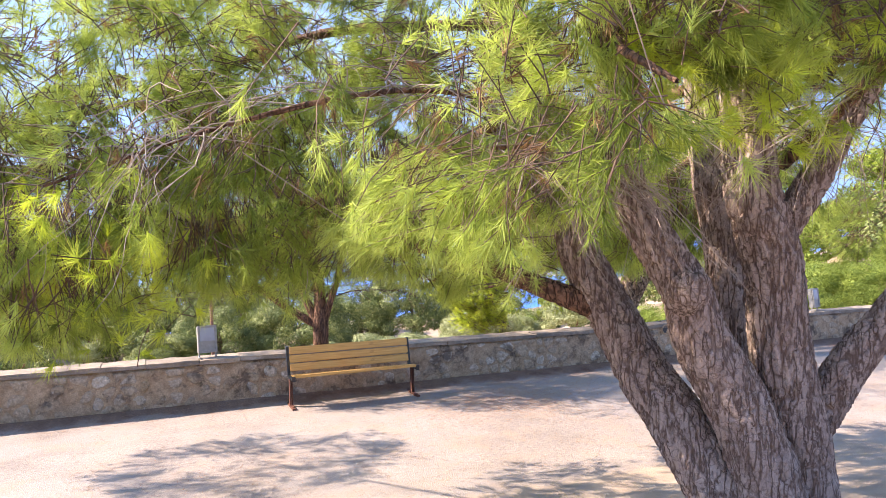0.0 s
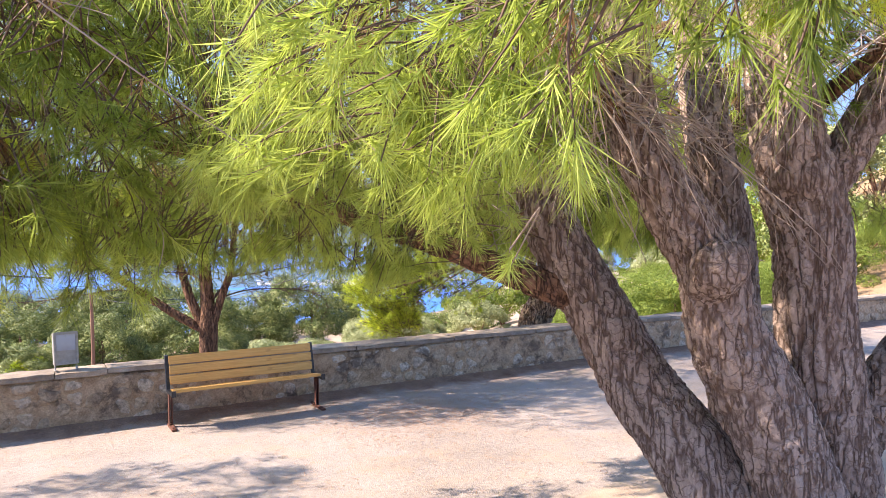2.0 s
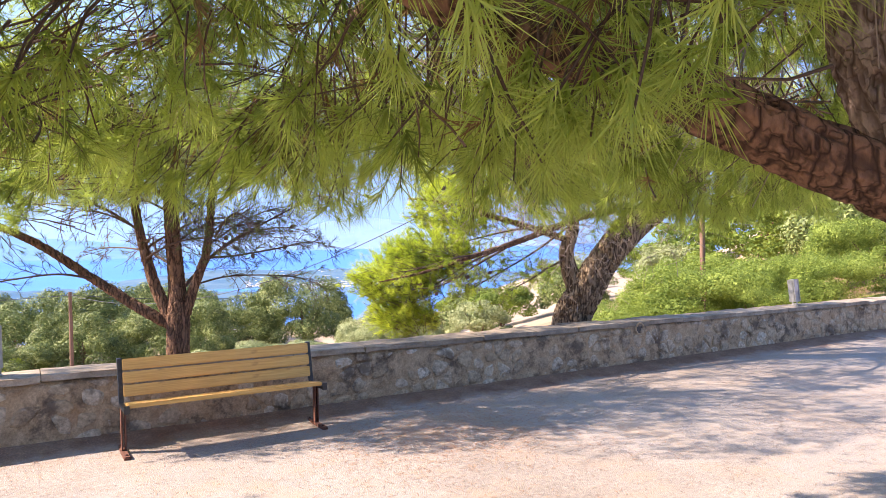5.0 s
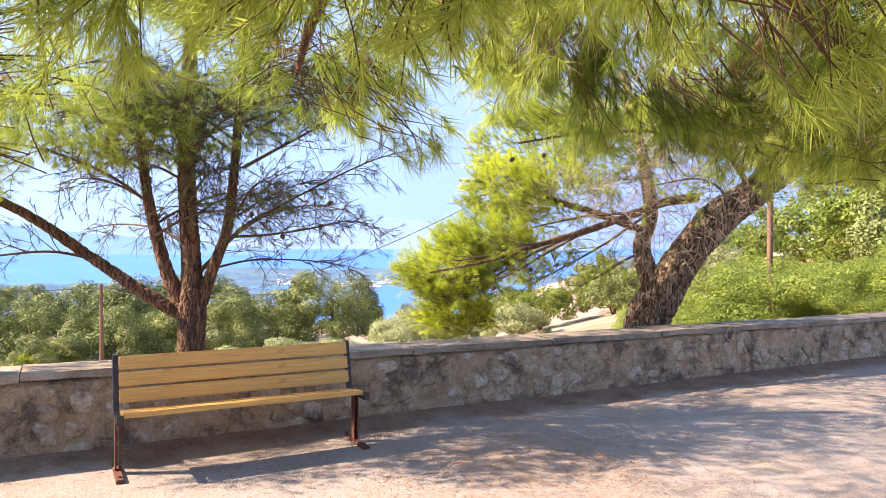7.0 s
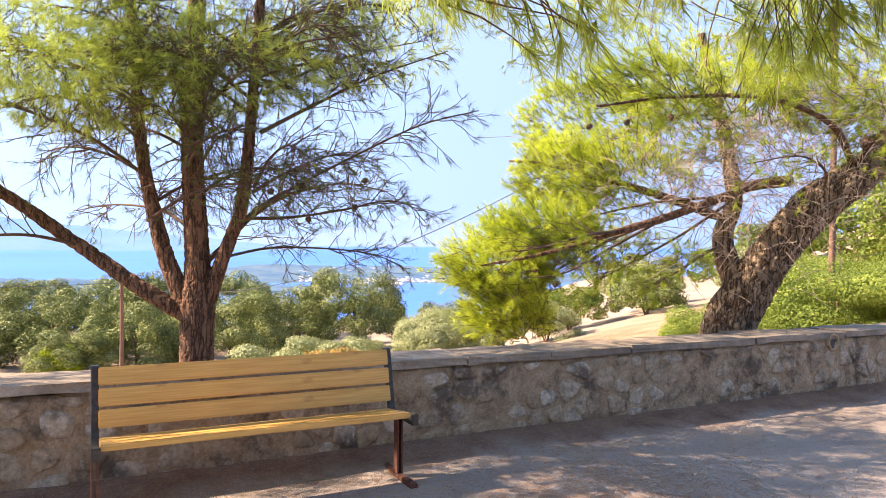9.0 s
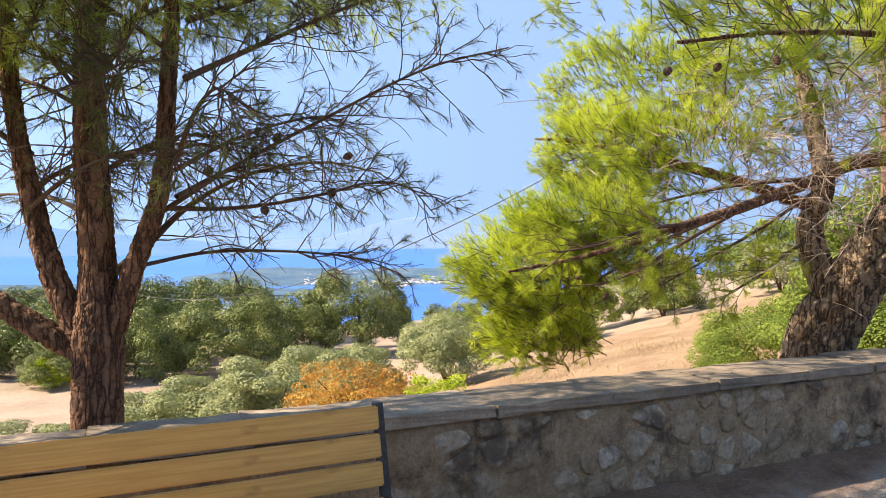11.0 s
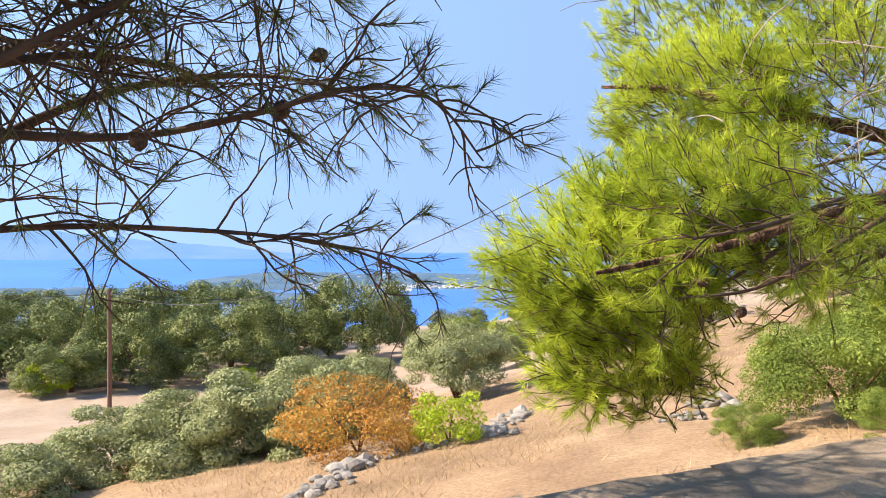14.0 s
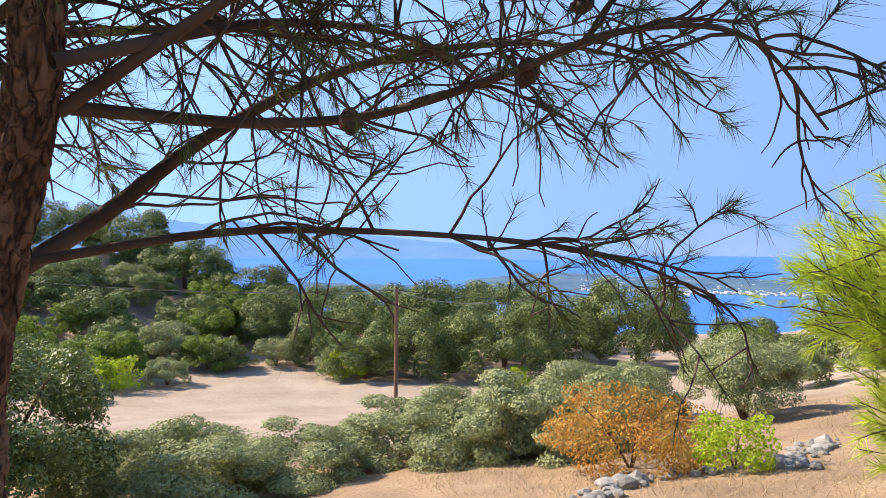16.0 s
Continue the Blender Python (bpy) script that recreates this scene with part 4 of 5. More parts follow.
# long bare twigs among the boughs, forked
for k in range(1800):
    p = limb_pts[rng.integers(len(limb_pts))]
    line = twig_line(rng, p, unit(rng, 1)[0] * [1, 1, 0.5], rng.uniform(0.4, 1.2), (0, 0, -0.45), 9)
    if path_off(line, CLEAR).min() > 0.95 and line[:, 2].min() > 1.92 and line[:, 1].min() > 2.5:
        tube(dead, line, np.linspace(0.0034, 0.0012, 9), 4)
        for m in rng.integers(2, 7, 2):
            fork = twig_line(rng, line[m], line[m + 1] - line[m] + rng.normal(0, 0.06, 3), rng.uniform(0.15, 0.4), (0, 0, -0.5), 5)
            tube(dead, fork, np.linspace(0.002, 0.001, 5), 3)
needles = Geo()
tufts(needles, rng, np.array(brush_at), np.array(brush_way), 27, 0.11, 0.0032, 0.62, np.array(tone))
withered = Geo()
tufts(withered, rng, np.array(old_at), np.array(old_way), 20, 0.09, 0.003, 0.6)
part_at("dead_needles", withered.mesh("dead_needles", "tone", False), M_NEEDLE_DEAD, pine, "withered brown needles inside the crown")["kind"] = "stuff"
# large brushes on pale hanging twigs beside the path, sunlight put into their tone
PALE_TUFTS = [(2.10, 2.66, 1.98), (1.98, 2.64, 2.18), (1.85, 2.80, 2.25), (1.66, 2.92, 2.23), (1.63, 3.18, 2.28), (1.50, 3.60, 1.96),
         (2.06, 2.37, 2.15), (2.55, 3.5, 2.02), (2.72, 3.55, 1.96), (2.5, 3.2, 2.1), (1.99, 2.31, 2.18), (2.19, 1.81, 2.53), (2.52, 1.86, 2.41), (2.1, 2.21, 2.74)]
at = np.array(PALE_TUFTS)
ways = np.stack([rng.normal(0, 0.3, len(at)), rng.normal(0, 0.3, len(at)) - 0.2, np.full(len(at), -0.8)], -1)
for p, w in zip(at, ways):
    tube(dead, curve([p - w * rng.uniform(0.3, 0.5) + rng.normal(0, 0.10, 3), p - w * 0.16 + rng.normal(0, 0.05, 3), p], 10), np.linspace(0.0022, 0.0015, 10), 5)
tufts(needles, rng, at, ways, 100, 0.10, 0.0023, 1.0, np.full(len(at), 0.95))
# a bough that reaches out towards the path, sun put in as paler needles
n = 130
side = rng.normal(0, 0.27, n)
sunlit = np.stack([2.92 + 0.93 * side + rng.normal(0, 0.16, n), 2.18 - 0.37 * side + rng.normal(0, 0.16, n), rng.uniform(2.52, 3.2, n)], -1)
# and more of these paler brushes on the low boughs of the sunny side
low_side = np.stack([rng.normal(0.55, 0.5, 170), rng.normal(3.95, 0.45, 170), rng.normal(2.16, 0.17, 170)], -1)
sunlit = np.vstack([sunlit, low_side])
sunlit = sunlit[path_off(sunlit, CLEAR) > 0.6]
sunlit_way = np.stack([rng.normal(-0.15, 0.45, len(sunlit)), rng.normal(-0.3, 0.4, len(sunlit)), rng.normal(-0.3, 0.4, len(sunlit))], -1)
for p, w in zip(sunlit, sunlit_way):
    tube(twigs, twig_line(rng, p - w * 0.35 + [0.05, 0.1, 0.06], w, 0.3, (0, 0, -0.2), 4)[:4], np.linspace(0.003, 0.0018, 4), 3)
shoots = Geo()
tufts(shoots, rng, sunlit, sunlit_way, 70, 0.11, 0.0024, 0.8, rng.uniform(0.6, 1.0, len(sunlit)))
part_at("young_growth", shoots.mesh("young_growth", "tone", False), M_NEEDLE_LIGHT, pine, "bright yellow-green needle brushes with sunlight in their colour")["kind"] = "stuff"
part_at("twig_wood", twigs.mesh("twig_wood", "tone"), M_TWIG, pine)["kind"] = "stuff"
part_at("dry_wood", dead.mesh("dry_wood", "tone"), M_DEAD, pine, "bare grey dry twigs")["kind"] = "stuff"
part_at("crown", needles.mesh("crown", "tone", False), M_NEEDLE, pine, "long bright green pine needles in brushes")
cones(pine, [(2.35, 4.2, 2.78), (2.42, 4.1, 2.7), (2.2, 4.0, 2.72), (2.5, 4.35, 2.66), (2.05, 4.25, 2.74), (2.62, 3.95, 2.6), (2.75, 3.6, 2.62)], rng)


def branch_out(rng, tree, wood, brushes, line, r0, r1, side_n, side_len, bend, sub=3, sides=7, seed=0, relief=0.0):
    """A bough with crooked side twigs; the ends of the twigs are noted for the needles."""
    pts = curve(line, 40)
    g = Geo()
    tube(g, pts, np.linspace(r0, r1, 40), sides, seed, relief, 0.03, 0.08 if relief else 0)
    part_at("bough", g.mesh("bough", "plate"), M_TWIG, tree)
    for k in range(side_n):
        at = rng.uniform(0.22, 1.0)
        i = int(at * 39)
        d = pts[min(i + 1, 39)] - pts[max(i - 1, 0)]
        d = d / np.linalg.norm(d) * 0.6 + rng.normal(0, 0.6, 3)
        length = side_len * rng.uniform(0.55, 1.2) * (1.15 - 0.5 * at)
        tw = twig_line(rng, pts[i], d, length, bend, 8)
        tube(wood, tw, np.linspace(max(0.0042, r1 * 0.6), 0.002, 8), 4)
        brushes.append((tw[-1], tw[-1] - tw[-2]))
        for m in range(sub):
            j = rng.integers(2, 7)
            d2 = (tw[j + 1] - tw[j]) / np.linalg.norm(tw[j + 1] - tw[j]) * 0.7 + rng.normal(0, 0.5, 3)
            t2 = twig_line(rng, tw[j], d2, length * rng.uniform(0.25, 0.55), bend, 6)
            tube(wood, t2, np.linspace(0.0028, 0.0014, 6), 3)
            brushes.append((t2[-1], t2[-1] - t2[-2]))
            if rng.random() < 0.4:
                brushes.append((t2[-2], t2[-1] - t2[-3]))


# the slender pine just beyond the wall
rng = np.random.default_rng(44)
p1 = thing("pine_tree", 3.18, 11.35, float(land(3.18, 11.35)), "young reddish-barked pine with sparse bare branches beyond the wall", "pine tree")
for nm, line, rad, sd, res in (
    ("trunk", [(3.12, 11.1, -2.1), (3.15, 11.02, -0.6), (3.17, 10.99, 0.6), (3.18, 10.99, 1.0), (3.18, 11.02, 1.35), (3.15, 11.1, 2.2), (3.2, 11.25, 3.2), (3.3, 11.3, 4.4)], (0.155, 0.122, 0.11, 0.112, 0.083, 0.07, 0.058, 0.04), 3, 300),
    ("stem", [(3.14, 11.02, 0.98), (3.0, 11.08, 1.3), (2.91, 11.14, 1.65), (2.82, 11.2, 2.2), (2.75, 11.3, 3.4)], (0.066, 0.055, 0.048, 0.038, 0.026), 5, 180),
    ("stem", [(3.21, 10.97, 0.95), (3.33, 10.9, 1.35), (3.44, 10.8, 1.73), (3.47, 10.68, 2.28), (3.52, 10.55, 3.3)], (0.058, 0.045, 0.041, 0.034, 0.024), 7, 180),
    ("limb", [(3.13, 11.03, 0.95), (2.83, 11.16, 1.14), (2.46, 11.37, 1.42), (1.9, 11.4, 1.83), (1.3, 11.45, 2.1), (0.6, 11.5, 2.25)], (0.06, 0.05, 0.044, 0.036, 0.028, 0.016), 9, 170),
):
    g = Geo()
    tube(g, curve(line, res), np.interp(np.linspace(0, 1, res), np.linspace(0, 1, len(rad)), rad), 64, sd, 0.013, 0.017, 0.06)
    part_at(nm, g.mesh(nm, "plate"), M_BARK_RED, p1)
wood, ends = Geo(), []
more = np.random.default_rng(9)
BOUGHS = [
    ([(3.47, 10.86, 1.63), (3.75, 11.04, 1.64), (4.0, 11.08, 1.67), (4.25, 10.9, 1.72), (4.43, 10.78, 1.77), (4.65, 10.76, 1.76), (4.86, 10.86, 1.62)], 0.02, 0.004, 24, 0.4),
    ([(3.46, 10.84, 1.62), (3.75, 10.82, 1.82), (4.16, 10.72, 2.06), (4.6, 10.45, 2.3), (5.0, 10.3, 2.42)], 0.02, 0.005, 26, 0.5),
    ([(3.2, 11.05, 1.28), (3.4, 11.18, 1.45), (3.62, 11.3, 1.66), (3.95, 11.4, 1.85), (4.4, 11.5, 1.95), (4.8, 11.5, 1.9)], 0.036, 0.005, 26, 0.48),
    ([(3.36, 10.96, 1.36), (3.7, 11.1, 1.42), (4.1, 11.15, 1.42), (4.5, 11.15, 1.38), (4.8, 11.2, 1.28)], 0.016, 0.004, 20, 0.4),
    ([(3.53, 10.66, 2.2), (3.95, 10.75, 2.45), (4.4, 10.8, 2.7), (4.9, 10.6, 2.9)], 0.024, 0.005, 22, 0.5),
    ([(3.54, 10.62, 2.45), (4.0, 11.0, 2.75), (4.5, 11.3, 3.0), (5.1, 11.4, 3.2)], 0.024, 0.005, 20, 0.55),
    ([(3.56, 10.58, 2.8), (4.0, 10.6, 3.1), (4.5, 10.5, 3.3)], 0.022, 0.005, 20, 0.55),
    ([(3.5, 10.76, 1.8), (3.8, 10.9, 1.98), (4.2, 11.1, 2.14), (4.6, 11.2, 2.2)], 0.018, 0.004, 20, 0.45),
    ([(3.18, 11.3, 1.75), (3.1, 10.95, 1.95), (3.15, 10.5, 2.1), (3.3, 10.1, 2.15)], 0.022, 0.005, 13, 0.4),
    ([(3.2, 11.3, 2.3), (3.4, 10.9, 2.6), (3.7, 10.4, 2.75), (4.0, 10.0, 2.75)], 0.024, 0.006, 15, 0.45),
    ([(2.9, 11.3, 1.9), (2.5, 11.1, 2.15), (2.0, 10.9, 2.3), (1.5, 10.8, 2.3)], 0.024, 0.006, 15, 0.5),
    ([(2.85, 11.35, 2.4), (2.3, 11.3, 2.7), (1.7, 11.3, 2.85)], 0.024, 0.006, 15, 0.55),
    ([(2.46, 11.36, 1.43), (2.1, 11.2, 1.5), (1.6, 11.1, 1.45), (1.1, 11.1, 1.4)], 0.02, 0.005, 13, 0.4),
    ([(1.9, 11.4, 1.83), (1.5, 11.2, 2.0), (1.0, 11.0, 2.0)], 0.018, 0.005, 12, 0.4),
    ([(2.82, 11.35, 2.9), (2.6, 10.8, 3.2), (2.4, 10.3, 3.2)], 0.022, 0.006, 15, 0.55),
    ([(3.22, 11.4, 3.2), (3.5, 11.0, 3.6), (4.0, 10.8, 3.8)], 0.024, 0.006, 15, 0.6),
    ([(3.25, 11.4, 3.5), (2.7, 11.6, 3.9), (2.2, 11.8, 4.0)], 0.024, 0.006, 15, 0.6),
    ([(3.2, 11.36, 1.55), (3.0, 11.7, 1.7), (2.7, 12.1, 1.75), (2.4, 12.4, 1.7)], 0.022, 0.005, 13, 0.45),
    ([(3.2, 11.36, 1.9), (3.6, 11.8, 2.05), (4.1, 12.2, 2.1)], 0.022, 0.005, 13, 0.45),
]
for k in range(40):
    z = 1.6 + 1.4 * more.random()
    sx, sy = ((3.17, 11.06), (2.87, 11.16), (3.5, 10.72))[k % 3]
    a = more.uniform(0, 2 * math.pi)
    reach = more.uniform(0.6, 1.25)
    dx, dy = math.cos(a) * reach, math.sin(a) * reach
    if sy + dy < 9.9:
        dy = 9.9 - sy
    BOUGHS.append(([(sx, sy, z), (sx + dx * 0.35, sy + dy * 0.35, z + 0.16), (sx + dx * 0.7, sy + dy * 0.7, z + 0.22), (sx + dx, sy + dy, z + 0.16)], 0.02, 0.004, 17, 0.42))
for n, (line, r0, r1, cnt, ln) in enumerate(BOUGHS):
    branch_out(rng, p1, wood, ends, line, r0 * 0.66, r1 * 0.7, int(cnt * 1.3), ln, (0.08, 0, -0.10), 4, 8, n)
part_at("twig_wood", wood.mesh("twig_wood", "tone"), M_TWIG, p1)["kind"] = "stuff"
needles = Geo()
# outer brushes: a darker needle copy carries their backlit shade in its colour
some = [e for e in ends if rng.random() < 0.55]
e_at, e_way = np.array([e[0] for e in some]), np.array([e[1] for e in some])
tufts(needles, rng, e_at, e_way, 18, 0.072, 0.002, 0.62)
part_at("outer_needles", needles.mesh("outer_needles", "tone", False), M_NEEDLE_SHADED, p1, "sparse needle brushes with backlit shade in their dark green")["kind"] = "stuff"
needles = Geo()
# last three lobes lie out of view, put up high to shade the yard
crown_at, crown_out = in_blobs(rng, [(2.1, 10.9, 2.75, 1.2, 0.9, 0.5), (3.1, 10.8, 3.1, 1.3, 1.0, 0.6), (0.9, 11.1, 2.3, 1.0, 0.8, 0.45), (4.4, 11.6, 3.9, 1.5, 1.2, 0.8), (1.6, 11.6, 3.5, 1.4, 1.2, 0.8), (3.0, 11.2, 4.2, 1.8, 1.3, 0.8), (2.0, 10.3, 2.5, 0.8, 0.5, 0.3), (4.9, 12.2, 3.4, 1.0, 1.0, 0.5), (2.3, 10.7, 2.4, 1.0, 0.7, 0.3), (3.2, 10.6, 2.6, 0.9, 0.6, 0.3), (1.2, 11.0, 2.15, 0.8, 0.6, 0.3), (2.7, 11.5, 2.55, 1.0, 0.8, 0.35), (4.0, 10.9, 2.85, 0.7, 0.5, 0.25), (1.3, 11.0, 4.9, 1.8, 1.4, 0.6), (3.4, 10.9, 5.3, 1.9, 1.3, 0.6), (2.4, 10.2, 4.4, 1.6, 1.0, 0.5)], (640, 640, 520, 600, 240, 700, 320, 320, 500, 360, 400, 340, 200, 900, 800, 650))
tufts(needles, rng, crown_at, crown_out + [0, 0, 0.2], 26, 0.095, 0.0028, 0.65, rng.uniform(0.35, 1.0, len(crown_at)))
part_at("crown", needles.mesh("crown", "tone", False), M_NEEDLE, p1, "green needle brushes of the upper crown")
cones(p1, [(3.95, 10.98, 1.66), (4.3, 10.9, 1.75), (4.5, 11.2, 1.97), (3.7, 11.02, 1.84), (4.0, 10.85, 2.0)], rng)

# the leaning pine further along
rng = np.random.default_rng(57)
p2 = thing("pine_tree", 8.5, 11.4, float(land(8.5, 11.4)), "leaning old pine with deeply fissured bark and bright foliage", "pine tree")
for nm, line, rad, sd, res in (
    ("trunk", [(8.4, 11.5, -1.7), (8.52, 11.42, -0.4), (8.66, 11.38, 0.5), (8.82, 11.2, 1.0), (9.0, 11.02, 1.42), (9.26, 10.75, 1.9), (9.6, 10.5, 2.22), (10.2, 10.3, 2.75), (10.7, 10.4, 3.8)], (0.36, 0.30, 0.255, 0.235, 0.215, 0.20, 0.17, 0.13, 0.08), 23, 300),
    ("stem", [(8.76, 11.26, 0.95), (8.68, 11.38, 1.3), (8.66, 11.42, 1.6), (8.74, 11.35, 2.0), (8.7, 11.5, 2.8), (8.6, 11.7, 3.8)], (0.15, 0.12, 0.105, 0.09, 0.07, 0.04), 25, 150),
    ("limb", [(9.1, 10.95, 2.15), (8.6, 10.98, 2.08), (8.2, 11.0, 1.95), (7.4, 10.97, 1.72), (6.8, 10.95, 1.58), (6.2, 11.2, 1.38), (5.6, 11.3, 1.27)], (0.06, 0.052, 0.045, 0.035, 0.027, 0.016, 0.006), 27, 170),
    ("limb", [(8.66, 11.4, 1.75), (8.1, 11.6, 1.95), (7.6, 12.0, 2.15), (7.1, 12.5, 2.35), (6.8, 12.8, 2.4)], (0.05, 0.045, 0.035, 0.02, 0.008), 29, 120),
    ("limb", [(9.5, 10.52, 2.3), (8.7, 10.2, 2.6), (7.7, 10.05, 2.72), (6.7, 10.1, 2.65), (5.9, 10.1, 2.5)], (0.034, 0.026, 0.018, 0.012, 0.006), 31, 140),
    ("limb", [(9.6, 10.5, 2.5), (10.3, 9.8, 2.9), (11.0, 9.2, 3.0)], (0.06, 0.04, 0.012), 33, 100),
):
    g = Geo()
    big = rad[0] > 0.1
    tube(g, curve(line, res), np.interp(np.linspace(0, 1, res), np.linspace(0, 1, len(rad)), rad), 96 if big else 22, sd, 0.04 if rad[0] > 0.3 else 0.012, 0.04 if big else 0.02, 0.14 if big else 0.05)
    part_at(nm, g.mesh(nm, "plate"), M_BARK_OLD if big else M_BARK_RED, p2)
wood, ends = Geo(), []
for n, line in enumerate([
    [(8.2, 11.0, 1.95), (7.7, 11.4, 1.9), (7.1, 11.7, 1.75), (6.5, 11.9, 1.6)],
    [(7.4, 10.97, 1.72), (7.0, 11.3, 1.5), (6.6, 11.6, 1.2), (6.3, 11.8, 0.95)],
    [(6.8, 10.95, 1.58), (6.4, 10.85, 1.55), (6.0, 10.85, 1.45), (5.7, 10.9, 1.4)],
    [(7.4, 10.97, 1.72), (6.9, 11.1, 1.45), (6.5, 11.3, 1.2), (6.1, 11.4, 1.15)],
    [(8.6, 10.98, 2.08), (8.0, 11.3, 1.6), (7.5, 11.5, 1.3), (7.0, 11.6, 1.05)],
    [(8.7, 11.4, 1.5), (8.2, 11.3, 1.35), (7.8, 11.2, 1.2), (7.4, 11.1, 1.1)],
    [(9.3, 10.7, 2.0), (8.9, 10.4, 2.2), (8.4, 10.3, 2.3), (7.8, 10.4, 2.2)],
    [(9.5, 10.5, 2.3), (9.2, 10.0, 2.6), (8.8, 9.6, 2.7)],
]):
    branch_out(rng, p2, wood, ends, line, 0.018, 0.005, 20, 0.5, (-0.1, 0, -0.1), 3, 6, n)
part_at("twig_wood", wood.mesh("twig_wood", "tone"), M_TWIG, p2)["kind"] = "stuff"
dead = Geo()
for k in range(1700):
    c = (np.array([8.2, 10.9, 2.1]) if k % 2 else np.array([9.3, 10.6, 2.75])) + rng.normal(0, 1, 3) * (0.8, 0.5, 0.38)
    tube(dead, twig_line(rng, c, unit(rng, 1)[0] * [1, 1, 0.6], rng.uniform(0.2, 0.55), (0, 0, -0.3), 6), np.linspace(0.004, 0.0015, 6), 3)
part_at("dry_wood", dead.mesh("dry_wood", "tone"), M_DEAD, p2, "tangle of bare grey dry twigs")["kind"] = "stuff"
needles = Geo()
e_at, e_way = np.array([e[0] for e in ends]), np.array([e[1] for e in ends])
tufts(needles, rng, e_at, e_way, 34, 0.085, 0.0024, 0.7)
blobs = [(6.16, 11.91, 1.27, 0.62, 0.5, 0.32), (6.27, 12.0, 0.80, 0.45, 0.4, 0.22), (6.55, 11.84, 1.66, 0.65, 0.5, 0.27), (7.35, 12.5, 2.3, 0.62, 0.75, 0.45), (8.0, 12.9, 2.95, 0.85, 1.0, 0.62),
         (8.3, 12.4, 3.9, 1.6, 1.5, 1.0), (7.4, 11.6, 2.2, 0.9, 0.6, 0.4), (6.8, 10.1, 2.78, 1.0, 0.6, 0.28), (9.0, 9.9, 3.2, 1.7, 1.1, 0.6),
         (10.6, 10.6, 3.7, 1.9, 1.6, 0.9), (7.1, 11.7, 1.5, 0.6, 0.5, 0.25), (8.2, 11.6, 2.75, 1.0, 0.9, 0.5), (9.4, 12.0, 3.3, 1.3, 1.1, 0.7), (10.8, 12.2, 4.6, 2.4, 1.8, 1.1), (7.4, 12.3, 4.7, 1.9, 1.5, 0.9), (11.5, 9.6, 3.6, 1.6, 1.2, 0.6), (9.4, 10.6, 3.0, 1.1, 0.7, 0.4)]
b_at, b_out = in_blobs(rng, blobs, (430, 210, 360, 400, 430, 220, 130, 190, 220, 200, 80, 170, 150, 220, 200, 150, 260))
shoots = Geo()
sp_at, sp_way, sp_tone = [], [], []
for p, o in zip(b_at, b_out):
    way = o * 0.45 + np.array([-0.4, 0.05, 0.5]) + rng.normal(0, 0.28, 3)
    way /= np.linalg.norm(way)
    line = twig_line(rng, p - way * 0.22, way + np.array([0, 0, -0.3]), rng.uniform(0.22, 0.38), (0, 0, 0.35), 5)
    tube(shoots, line, np.linspace(0.0045, 0.002, 5), 3)
    # sunlight put into the tone: paler on lobe tops, darker underneath
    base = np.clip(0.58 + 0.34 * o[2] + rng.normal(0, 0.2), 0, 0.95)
    for i, s in enumerate((1.0, 0.86, 0.7, 0.52, 0.34)):
        j = min(int(s * 4), 3)
        q = line[j] + (line[j + 1] - line[j]) * (s * 4 - j)
        sp_at.append(q + rng.normal(0, 0.022, 3) * (i > 0))
        sp_way.append((line[j + 1] - line[j]) / np.linalg.norm(line[j + 1] - line[j]) + rng.normal(0, 0.3, 3) * (i > 0))
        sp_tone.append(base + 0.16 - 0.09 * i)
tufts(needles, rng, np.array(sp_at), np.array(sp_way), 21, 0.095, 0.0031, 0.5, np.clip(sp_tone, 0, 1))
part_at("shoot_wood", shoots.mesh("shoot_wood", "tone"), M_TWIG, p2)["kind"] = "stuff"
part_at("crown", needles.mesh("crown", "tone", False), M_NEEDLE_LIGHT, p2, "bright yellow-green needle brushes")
cones(p2, [(6.21, 11.33, 1.23), (6.3, 11.6, 1.2), (6.6, 10.95, 1.5), (5.85, 10.1, 2.36), (6.2, 10.1, 2.42), (6.6, 10.08, 2.5), (7.0, 10.06, 2.55), (6.9, 11.3, 1.3), (7.2, 11.2, 1.35), (6.45, 11.35, 1.1)], rng)


